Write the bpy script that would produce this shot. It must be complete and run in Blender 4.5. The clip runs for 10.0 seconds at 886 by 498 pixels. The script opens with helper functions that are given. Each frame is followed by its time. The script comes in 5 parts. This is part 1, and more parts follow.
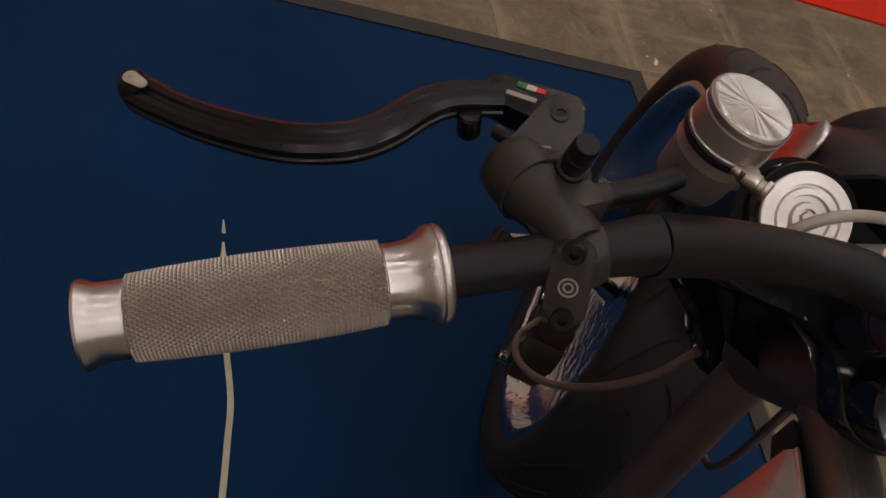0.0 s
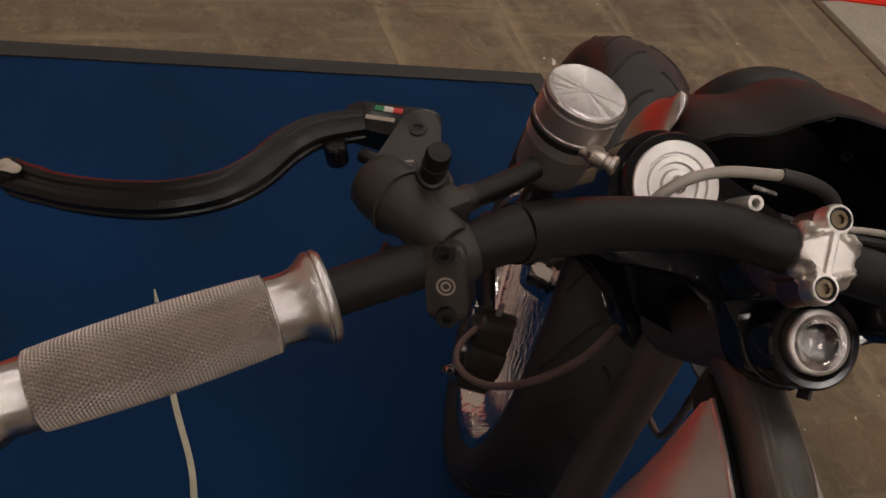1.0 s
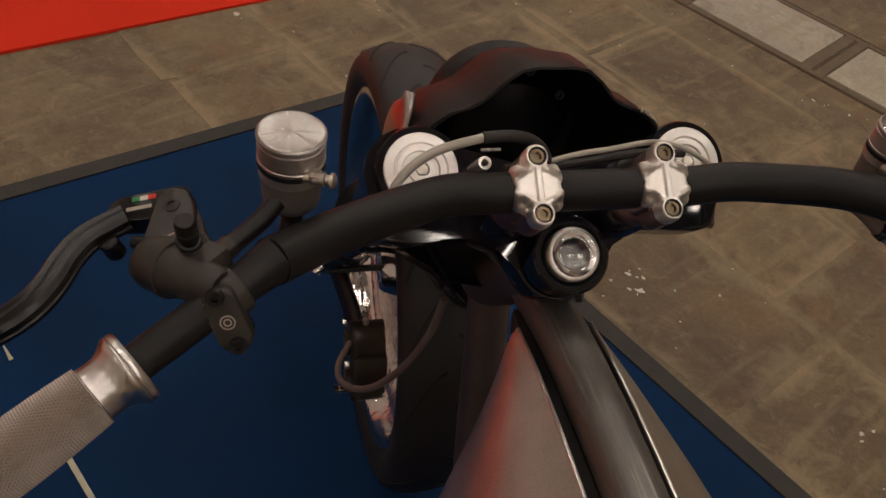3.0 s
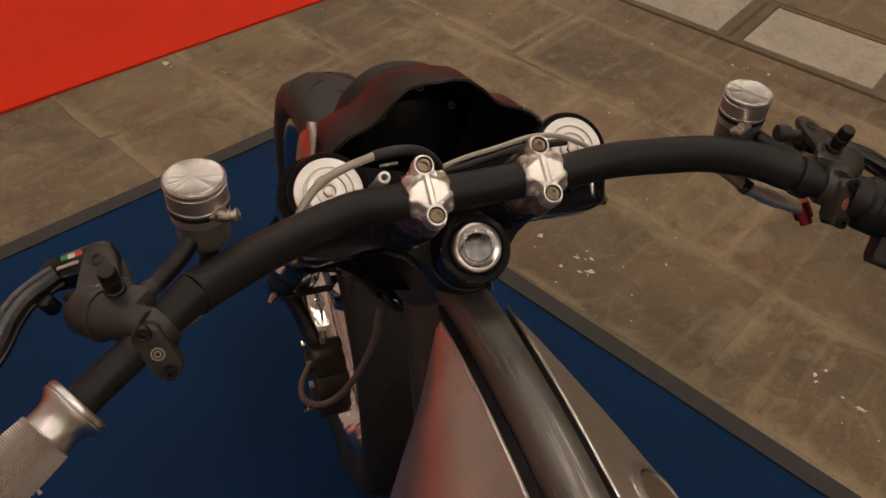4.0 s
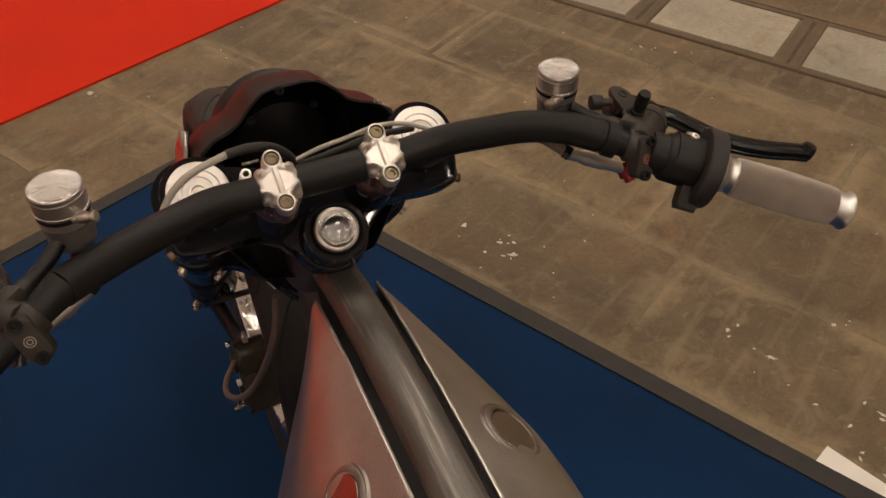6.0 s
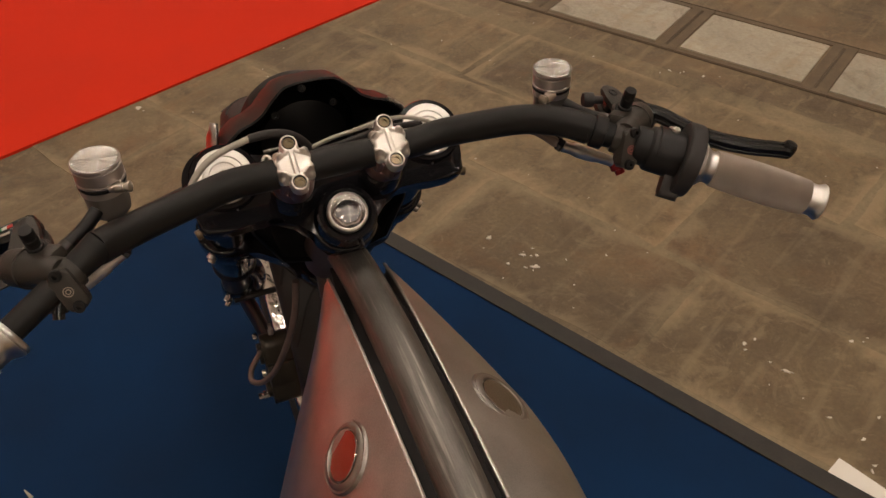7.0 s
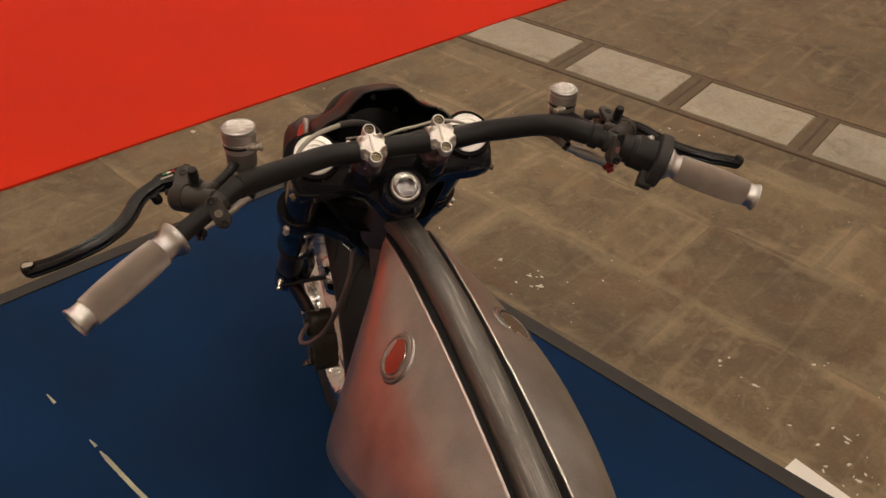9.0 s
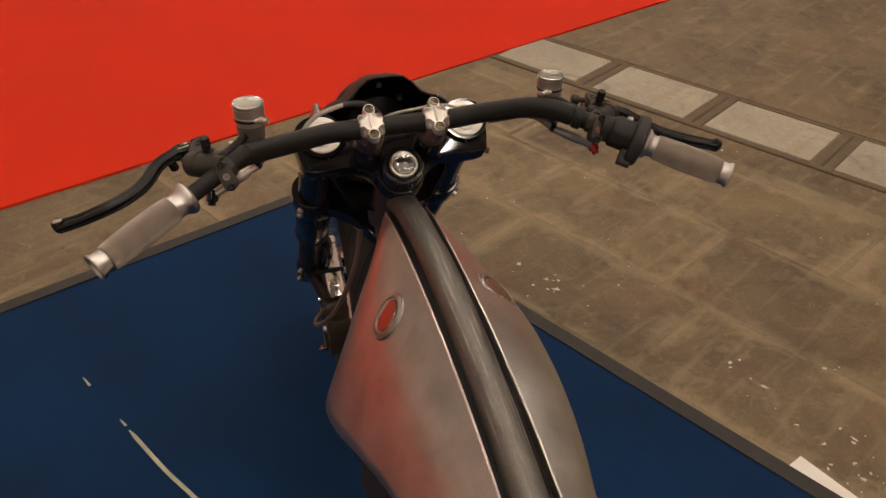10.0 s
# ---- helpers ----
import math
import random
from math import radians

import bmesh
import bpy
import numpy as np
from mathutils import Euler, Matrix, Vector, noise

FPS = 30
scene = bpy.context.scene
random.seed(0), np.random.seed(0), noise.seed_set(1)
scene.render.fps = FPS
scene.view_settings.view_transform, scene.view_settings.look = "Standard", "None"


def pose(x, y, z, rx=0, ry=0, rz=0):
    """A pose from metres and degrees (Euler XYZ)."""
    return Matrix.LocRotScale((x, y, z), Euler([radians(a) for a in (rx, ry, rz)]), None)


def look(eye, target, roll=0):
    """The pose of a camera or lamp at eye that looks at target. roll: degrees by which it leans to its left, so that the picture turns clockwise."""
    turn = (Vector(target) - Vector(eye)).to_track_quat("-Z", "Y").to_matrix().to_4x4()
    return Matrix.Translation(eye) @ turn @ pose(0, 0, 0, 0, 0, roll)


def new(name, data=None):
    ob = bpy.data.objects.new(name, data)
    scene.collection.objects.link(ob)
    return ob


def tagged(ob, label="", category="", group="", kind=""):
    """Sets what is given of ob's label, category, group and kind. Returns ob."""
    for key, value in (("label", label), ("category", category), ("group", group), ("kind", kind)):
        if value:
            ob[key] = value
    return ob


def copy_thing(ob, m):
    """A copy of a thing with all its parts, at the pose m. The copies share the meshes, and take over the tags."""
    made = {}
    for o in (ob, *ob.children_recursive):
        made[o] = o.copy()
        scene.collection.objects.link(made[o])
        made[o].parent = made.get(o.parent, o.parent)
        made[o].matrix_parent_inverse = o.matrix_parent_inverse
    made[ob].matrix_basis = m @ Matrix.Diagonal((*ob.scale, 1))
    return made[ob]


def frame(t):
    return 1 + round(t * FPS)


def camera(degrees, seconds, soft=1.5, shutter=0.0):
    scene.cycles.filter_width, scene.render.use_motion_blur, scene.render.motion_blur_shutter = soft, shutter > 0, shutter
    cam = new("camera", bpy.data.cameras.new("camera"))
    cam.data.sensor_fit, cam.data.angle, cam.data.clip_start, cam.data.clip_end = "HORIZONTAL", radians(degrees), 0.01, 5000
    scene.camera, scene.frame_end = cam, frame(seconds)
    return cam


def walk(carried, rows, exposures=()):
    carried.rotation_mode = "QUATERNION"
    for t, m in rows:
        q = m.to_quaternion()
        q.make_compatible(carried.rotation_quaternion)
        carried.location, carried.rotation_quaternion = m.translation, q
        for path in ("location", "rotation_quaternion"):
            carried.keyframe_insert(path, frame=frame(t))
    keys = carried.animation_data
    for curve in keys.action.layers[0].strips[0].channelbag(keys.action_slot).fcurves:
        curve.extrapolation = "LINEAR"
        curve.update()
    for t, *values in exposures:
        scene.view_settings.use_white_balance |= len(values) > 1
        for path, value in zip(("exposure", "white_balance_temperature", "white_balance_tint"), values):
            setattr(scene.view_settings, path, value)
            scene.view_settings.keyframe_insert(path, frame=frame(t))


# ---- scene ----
cam = camera(55.30, 10.0)
PATH = [
    (0, (-0.3398, -0.3305, 1.2661), (-0.2317, 0.6803, 0.0306), 31.99),
    (0.5, (-0.3244, -0.3340, 1.2738), (-0.1907, 0.7117, 0.0703), 28.30),
    (1, (-0.3101, -0.3432, 1.2910), (-0.1314, 0.7256, 0.1138), 24.08),
    (1.5, (-0.3006, -0.3544, 1.3129), (-0.0746, 0.7155, 0.1449), 21.37),
    (2, (-0.2850, -0.3713, 1.3362), (0.0016, 0.7063, 0.1887), 17.60),
    (2.5, (-0.2690, -0.3886, 1.3551), (0.0636, 0.6906, 0.2216), 14.42),
    (3, (-0.2501, -0.4092, 1.3712), (0.1159, 0.6700, 0.2480), 10.44),
    (4.5, (-0.2031, -0.4944, 1.4385), (0.2434, 0.5749, 0.3353), 1.06),
    (5, (-0.1859, -0.5147, 1.4512), (0.2895, 0.5334, 0.3397), 0.06),
    (5.5, (-0.1624, -0.5402, 1.4570), (0.3281, 0.5006, 0.3452), 0.65),
    (7, (-0.1488, -0.6691, 1.4717), (0.2702, 0.4563, 0.4144), -1.28),
    (7.5, (-0.1849, -0.7203, 1.4978), (0.2263, 0.4093, 0.4419), -0.30),
    (8, (-0.2251, -0.7793, 1.5302), (0.1823, 0.3671, 0.4911), 1.06),
    (8.5, (-0.2564, -0.8524, 1.5552), (0.1615, 0.3226, 0.5528), 2.37),
    (9, (-0.2888, -0.9414, 1.5682), (0.1467, 0.2547, 0.5989), 2.05),
    (9.5, (-0.2873, -1.0067, 1.5643), (0.1440, 0.2015, 0.6080), 1.82),
    (10, (-0.2540, -1.0824, 1.5536), (0.1097, 0.1734, 0.6312), 0.66),
]
UNIT = 1.2         # metres to one unit of the plan
walk(cam, [(t, look(eye, target, roll)) for t, eye, target, roll in PATH], exposures=[(0, -0.68, 5650, 10), (1.5, -0.64, 5750, 10), (3, -0.56, 5980, 10), (4.5, -0.35, 6300, 10), (5.5, -0.28, 6380, 10), (7.5, -0.24, 6400, 10), (10, -0.16, 6400, 10)])
LAMP_GLOW = 80.0
LAMPS = [(-11.2 + 3.2 * i, -11.2 + 3.2 * j) for i in range(8) for j in range(8) if 2 < i < 6 or (i in (2, 6) and j % 2)]

# ---------- light ----------
HALL = 7.5
world = bpy.data.worlds.new("hall_air")
scene.world = world
world.use_nodes = True
world.node_tree.nodes["Background"].inputs[0].default_value = (0.9, 0.75, 0.6, 1)
world.node_tree.nodes["Background"].inputs[1].default_value = 0.02


# ---------- helpers of this scene ----------
def thing(name, label, category, group="", kind="", at=(0, 0, 0)):
    ob = new(name)
    ob.location = Vector(at) * UNIT
    ob.empty_display_size = 0.05
    return tagged(ob, label, category, group, kind)


def part(name, bm, material, parent=None, label="", smooth=True, sharp=35, at=None):
    """One mesh object from a bmesh, under a thing or a part; at: its own axes."""
    me = bpy.data.meshes.new(name)
    if at:
        bm.transform(at.inverted())
    bm.transform(Matrix.Scale(UNIT, 4))
    bmesh.ops.recalc_face_normals(bm, faces=bm.faces)
    if smooth:
        lim = radians(sharp)
        for f in bm.faces:
            f.smooth = True
        for e in bm.edges:
            if len(e.link_faces) == 2 and e.calc_face_angle(0) > lim:
                e.smooth = False
    bm.to_mesh(me)
    bm.free()
    me.materials.append(material)
    ob = new(name, me)
    ob.parent = parent
    if at:
        ob.matrix_basis = at
        ob.location = at.translation * UNIT
    if label:
        tagged(ob, label)
    return ob


def basis(origin, zdir, xhint=(1, 0, 0)):
    z = Vector(zdir).normalized()
    x = Vector(xhint)
    x = (x - z * x.dot(z)).normalized()
    y = z.cross(x)
    m = Matrix((x, y, z)).transposed().to_4x4()
    m.translation = Vector(origin)
    return m


def lathe(profile, m=Matrix.Identity(4), seg=48, bm=None):
    """Turns (radius, height) pairs about the z axis of m; closed at zero radii."""
    bm = bm or bmesh.new()
    rings = []
    for r, h in profile:
        if r < 1e-6:
            rings.append([bm.verts.new(m @ Vector((0, 0, h)))])
        else:
            rings.append([bm.verts.new(m @ Vector((r * math.cos(2 * math.pi * i / seg), r * math.sin(2 * math.pi * i / seg), h))) for i in range(seg)])
    for a, b in zip(rings, rings[1:]):
        for i in range(seg):
            j = (i + 1) % seg
            if len(a) == 1 and len(b) > 1:
                bm.faces.new((a[0], b[j], b[i]))
            elif len(b) == 1 and len(a) > 1:
                bm.faces.new((a[i], a[j], b[0]))
            elif len(a) > 1:
                bm.faces.new((a[i], a[j], b[j], b[i]))
    return bm


def smooth_line(points, n=8):
    """Catmull-Rom points through the given ones (any number of coordinates)."""
    p = [np.array(q, float) for q in points]
    p = [2 * p[0] - p[1]] + p + [2 * p[-1] - p[-2]]
    out = []
    for a, b, c, d in zip(p, p[1:], p[2:], p[3:]):
        for k in range(n):
            t = k / n
            out.append(0.5 * (2 * b + (c - a) * t + (2 * a - 5 * b + 4 * c - d) * t * t + (3 * b - a - 3 * c + d) * t ** 3))
    out.append(p[-2])
    return out


def sweep(points, radius, seg=20, bm=None, section=None, up=(0, 0, 1), caps=True):
    """A tube along points; radius a number or a list; section: (x, y) outline scaled by the radius instead of a circle."""
    bm = bm or bmesh.new()
    pts = [Vector(p[:3]) for p in points]
    n = len(pts)
    rad = radius if isinstance(radius, (list, tuple, np.ndarray)) else [radius] * n
    sec = section or [(math.cos(2 * math.pi * i / seg), math.sin(2 * math.pi * i / seg)) for i in range(seg)]
    x = Vector(up)
    rings = []
    for i in range(n):
        t = (pts[min(i + 1, n - 1)] - pts[max(i - 1, 0)]).normalized()
        x = (x - t * x.dot(t)).normalized()
        y = t.cross(x)
        r = rad[i]
        rx, ry = r if isinstance(r, (tuple, list, np.ndarray)) else (r, r)
        rings.append([bm.verts.new(pts[i] + x * (a * rx) + y * (b * ry)) for a, b in sec])
    k = len(sec)
    for a, b in zip(rings, rings[1:]):
        for i in range(k):
            bm.faces.new((a[i], a[(i + 1) % k], b[(i + 1) % k], b[i]))
    if caps:
        bm.faces.new(rings[0][::-1])
        bm.faces.new(rings[-1])
    return bm


def prism(outline, z0, z1, m=Matrix.Identity(4), bevel=0.0, bm=None, steps=2):
    """An outline in the xy plane of m, drawn out from z0 to z1, its edges rounded by bevel."""
    own = bmesh.new()
    lo = [own.verts.new((x, y, z0)) for x, y in outline]
    hi = [own.verts.new((x, y, z1)) for x, y in outline]
    n = len(outline)
    own.faces.new(lo[::-1])
    own.faces.new(hi)
    for i in range(n):
        own.faces.new((lo[i], lo[(i + 1) % n], hi[(i + 1) % n], hi[i]))
    if bevel:
        edges = [e for e in own.edges if abs(e.verts[0].co.z - e.verts[1].co.z) < 1e-7]
        bmesh.ops.bevel(own, geom=edges, offset=bevel, segments=steps, profile=0.5, affect="EDGES")
    own.transform(m)
    return join(bm, own)


def block(sx, sy, sz, m=Matrix.Identity(4), bevel=0.002, bm=None, steps=2):
    own = bmesh.new()
    bmesh.ops.create_cube(own, size=1, matrix=Matrix.Diagonal((sx, sy, sz, 1)))
    if bevel:
        bmesh.ops.bevel(own, geom=list(own.edges), offset=bevel, segments=steps, profile=0.5, affect="EDGES")
    own.transform(m)
    return join(bm, own)


def join(bm, own):
    if bm is None:
        return own
    me = bpy.data.meshes.new("tmp")
    own.to_mesh(me)
    own.free()
    bm.from_mesh(me)
    bpy.data.meshes.remove(me)
    return bm


def rounded(points, r, n=5):
    """An outline with its corners rounded; r a number or one a corner."""
    out = []
    k = len(points)
    for i in range(k):
        p, a, b = Vector(points[i]).to_3d(), Vector(points[i - 1]).to_3d(), Vector(points[(i + 1) % k]).to_3d()
        rr = r[i] if isinstance(r, (list, tuple)) else r
        da, db = (a - p), (b - p)
        c = min(rr, da.length * 0.48, db.length * 0.48)
        s, e = p + da.normalized() * c, p + db.normalized() * c
        for j in range(n + 1):
            t = j / n
            q = s * (1 - t) ** 2 + p * 2 * t * (1 - t) + e * t * t
            out.append((q.x, q.y))
    return out


def socket_bolt(m, r=0.005, h=0.005, hexr=None, bm=None):
    """A round bolt head with a hexagon socket; stands on the xy plane of m."""
    hexr = hexr or r * 0.55
    bm = bm or bmesh.new()
    lathe([(r, 0), (r, h * 0.85), (r * 0.92, h), (hexr * 1.12, h)], m, 24, bm)
    ring = [bm.verts.new(m @ Vector((hexr * 1.12 * math.cos(2 * math.pi * i / 24), hexr * 1.12 * math.sin(2 * math.pi * i / 24), h))) for i in range(24)]
    top = [bm.verts.new(m @ Vector((hexr * math.cos(math.pi * i / 3), hexr * math.sin(math.pi * i / 3), h * 0.98))) for i in range(6)]
    low = [bm.verts.new(m @ Vector((hexr * math.cos(math.pi * i / 3), hexr * math.sin(math.pi * i / 3), h * 0.3))) for i in range(6)]
    for i in range(24):
        k0, k1 = (i // 4) % 6, ((i + 1) // 4) % 6
        if k0 == k1:
            bm.faces.new((ring[i], ring[(i + 1) % 24], top[k0]))
        else:
            bm.faces.new((ring[i], ring[(i + 1) % 24], top[k1], top[k0]))
    for i in range(6):
        bm.faces.new((top[i], top[(i + 1) % 6], low[(i + 1) % 6], low[i]))
    bm.faces.new(low)
    return bm


def mirrored(points):
    return [(-p[0], *p[1:]) for p in points]


# ---------- materials ----------
def material(name, colour=(0.5, 0.5, 0.5), rough=0.5, metal=0.0, **more):
    """A principled material with colour and roughness mottled at two scales and a fine bump.
    more: spread, scale, fine, bump, bump_scale, rough_spread, coat, aniso, spec, second (colour), sheen."""
    mat = bpy.data.materials.new(name)
    mat.use_nodes = True
    nt = mat.node_tree
    n, l = nt.nodes, nt.links
    b = n["Principled BSDF"]
    b.inputs["Metallic"].default_value = metal
    co = n.new("ShaderNodeTexCoord")
    big = n.new("ShaderNodeTexNoise")
    big.inputs["Scale"].default_value = more.get("scale", 30)
    big.inputs["Detail"].default_value = 5
    fine = n.new("ShaderNodeTexNoise")
    fine.inputs["Scale"].default_value = more.get("fine", 700)
    fine.inputs["Detail"].default_value = 3
    for x in (big, fine):
        l.new(co.outputs["Object"], x.inputs["Vector"])
    mix = n.new("ShaderNodeMath")
    mix.operation = "MULTIPLY_ADD"
    mix.inputs[1].default_value = more.get("fine_part", 0.35)
    l.new(fine.outputs[0], mix.inputs[0])
    half = n.new("ShaderNodeMath")
    half.operation = "MULTIPLY"
    half.inputs[1].default_value = 1 - more.get("fine_part", 0.35)
    l.new(big.outputs[0], half.inputs[0])
    l.new(half.outputs[0], mix.inputs[2])
    ramp = n.new("ShaderNodeValToRGB")
    s = more.get("spread", 0.18)
    c = Vector(colour)
    lo, hi = c * (1 - s), more.get("second", c * (1 + s))
    ramp.color_ramp.elements[0].position, ramp.color_ramp.elements[1].position = 0.32, 0.68
    ramp.color_ramp.elements[0].color = (*lo, 1)
    ramp.color_ramp.elements[1].color = (*hi, 1)
    l.new(mix.outputs[0], ramp.inputs[0])
    l.new(ramp.outputs[0], b.inputs["Base Color"])
    rr = n.new("ShaderNodeMapRange")
    q = more.get("rough_spread", 0.25)
    rr.inputs[3].default_value, rr.inputs[4].default_value = max(0.02, rough * (1 - q)), min(1, rough * (1 + q))
    l.new(mix.outputs[0], rr.inputs[0])
    l.new(rr.outputs[0], b.inputs["Roughness"])
    if more.get("bump", 0.05):
        bp = n.new("ShaderNodeBump")
        bp.inputs["Strength"].default_value = more.get("bump", 0.05)
        bp.inputs["Distance"].default_value = more.get("depth", 0.001)
        src = fine
        if "bump_scale" in more:
            src = n.new("ShaderNodeTexNoise")
            src.inputs["Scale"].default_value = more["bump_scale"]
            src.inputs["Detail"].default_value = 2
            l.new(co.outputs["Object"], src.inputs["Vector"])
        l.new(src.outputs[0], bp.inputs["Height"])
        l.new(bp.outputs[0], b.inputs["Normal"])
    b.inputs["Coat Weight"].default_value = more.get("coat", 0.0)
    b.inputs["Coat Roughness"].default_value = more.get("coat_rough", 0.05)
    b.inputs["Specular IOR Level"].default_value = more.get("spec", 0.5)
    if "sheen" in more:
        b.inputs["Sheen Weight"].default_value = more["sheen"]
        b.inputs["Sheen Roughness"].default_value = 0.6
    return mat


BLACK_BAR = material("black_anodised_bar", (0.0075, 0.007, 0.0066), 0.46, 0.0, bump=0.04, spread=0.1, spec=0.28)
BLACK_CAST = material("grey_black_cast", (0.031, 0.0265, 0.0215), 0.44, 0.15, bump=0.25, fine=1500, spread=0.25)
CALIPER = material("olive_black_caliper", (0.042, 0.035, 0.025), 0.32, 0.4, bump=0.08, fine=900, spread=0.2, scale=40)
BLACK_GLOSS = material("black_gloss_paint", (0.009, 0.0088, 0.0108), 0.085, 0.0, bump=0.01, coat=0.0, spread=0.1, spec=0.5)
BLACK_SATIN = material("black_satin", (0.0085, 0.0078, 0.0078), 0.38, 0.0, bump=0.05, spread=0.15, spec=0.3)
BLACK_MATT = material("black_matt", (0.019, 0.0165, 0.016), 0.6, 0.0, bump=0.1, spread=0.2)
RUBBER = material("tyre_rubber", (0.0155, 0.0128, 0.0122), 0.58, 0.0, bump=0.2, fine=900, spread=0.25)
ALU = material("turned_aluminium", (0.66, 0.63, 0.60), 0.25, 1.0, rough_spread=0.05, bump=0, spread=0.06, scale=60)
SMOKED = material("dull_grey_metal", (0.25, 0.22, 0.195), 0.48, 0.7, bump=0.02, spread=0.1)
RED_METAL = material("red_anodised", (0.26, 0.03, 0.034), 0.3, 0.9, bump=0.02, spread=0.1)
BRONZE = material("bronzed_bolt", (0.2, 0.155, 0.1), 0.34, 1.0, bump=0.03, spread=0.15)
ALU_FROST = material("frosted_aluminium", (0.64, 0.585, 0.55), 0.46, 1.0, rough_spread=0.06, bump=0, spread=0.05, scale=60)
ALU_MATT = material("machined_aluminium", (0.78, 0.74, 0.69), 0.40, 1.0, bump=0.06, spread=0.07, scale=80)
CHROME = material("polished_metal", (0.8, 0.79, 0.78), 0.09, 1.0, rough_spread=0.1, bump=0, spread=0.04)
STEEL = material("bolt_steel", (0.6, 0.55, 0.48), 0.3, 1.0, bump=0.05, spread=0.1)
CLEAR_HOSE = material("grey_hose", (0.36, 0.33, 0.28), 0.35, 0.0, bump=0.1, spread=0.1)
MAT_BLUE = material("blue_needle_felt", (0.0032, 0.0222, 0.072), 0.95, 0.0, bump=0.5, scale=3, fine=900, depth=0.002, spread=0.3, spec=0.15)
MAT_EDGE = material("grey_edge_tape", (0.020, 0.0172, 0.014), 0.65, 0.0, bump=0.3, scale=22, fine=240, spread=0.5)
RED = material("red_carpet_felt", (0.62, 0.028, 0.008), 0.95, 0.0, bump=0.5, scale=2, fine=700, depth=0.002, spread=0.08, spec=0.15)
GROOVE = material("dark_frame_steel", (0.115, 0.081, 0.047), 0.75, 0.0, bump=0.2, scale=15, fine=200, spread=0.3)
PAPER = material("white_paper", (0.75, 0.72, 0.66), 0.8, 0.0, bump=0.05, spread=0.04, scale=20)
TAPE = material("pale_tape", (0.42, 0.4, 0.28), 0.6, 0.0, bump=0.1, spread=0.2, scale=60)
WALL = material("hall_wall_paint", (0.74, 0.69, 0.63), 0.8, 0.0, bump=0.1, scale=0.6, fine=20, spread=0.15)
CEIL = material("hall_ceiling", (0.36, 0.335, 0.30), 0.85, 0.0, bump=0.1, scale=0.5, fine=10, spread=0.2)


ALU_KNURL = material("knurled_aluminium", (0.44, 0.39, 0.345), 0.42, 0.85, bump=0.1, spread=0.12, scale=50, fine=1500)
# rosy base colour stands for red reflected in the polished metal
RED_REFLECT = material("reflection_tinted_metal", (0.27, 0.165, 0.16), 0.3, 0.9, bump=0.02, spread=0.1)
CHROME_GREY = material("polished_dome", (0.29, 0.28, 0.275), 0.2, 1.0, bump=0.01, spread=0.04)
WHEEL_METAL = material("polished_wheel", (0.74, 0.72, 0.70), 0.15, 1.0, bump=0.4, bump_scale=55, depth=0.006, spread=0.1, scale=20)
# tyre rubber darkened to paint the shade inside the tread grooves
GROOVE_SHADE = material("groove_shade_rubber", (0.009, 0.008, 0.0075), 0.85, 0.0, bump=0.1, spread=0.2)
BRAID = material("brown_braided_hose", (0.15, 0.108, 0.092), 0.45, 0.2, bump=0.3, fine=1800, spread=0.25)
RAW_DARK = material("dark_raw_steel", (0.13, 0.1, 0.092), 0.42, 0.6, bump=0.05, spread=0.2)
TANK_WELD = material("weld_metal", (0.36, 0.33, 0.30), 0.42, 1.0, bump=0.25, bump_scale=260, depth=0.002, spread=0.12, scale=60)
TANK_CAP = material("filler_cap_metal", (0.42, 0.38, 0.35), 0.24, 1.0, rough_spread=0.1, bump=0.01, spread=0.1, scale=40)
COWL_BLACK = material("satin_black_cowl", (0.0095, 0.0088, 0.0092), 0.42, 0.0, bump=0.03, spread=0.1, spec=0.24)
# pale metal only for the highlight modelled on the cowl's right edge
EDGE_GLINT = material("edge_glint_metal", (0.7, 0.66, 0.62), 0.28, 1.0, bump=0.03, spread=0.08)
BLADE = material("polished_blade", (0.46, 0.43, 0.41), 0.30, 1.0, bump=0.03, spread=0.08, scale=40)
MARK = material("pale_mark", (0.32, 0.27, 0.22), 0.5, 0.0, bump=0.02, spread=0.1)
MARK_RED = material("faded_red_mark", (0.36, 0.11, 0.09), 0.5, 0.0, bump=0.02, spread=0.1)
LEVER_BLACK = material("gloss_black_lever", (0.006, 0.0056, 0.0053), 0.27, 0.0, rough_spread=0.04, bump=0, spread=0.1, scale=60, spec=0.4)
WORN = material("worn_bare_tip", (0.42, 0.37, 0.3), 0.5, 0.3, bump=0.1, spread=0.2, scale=200)
FLAG_GREEN = material("green_flash", (0.02, 0.16, 0.05), 0.5, bump=0.0, spread=0.05)
FLAG_WHITE = material("white_flash", (0.55, 0.52, 0.47), 0.5, bump=0.0, spread=0.05)
FLAG_RED = material("red_flash", (0.5, 0.03, 0.02), 0.5, bump=0.0, spread=0.05)


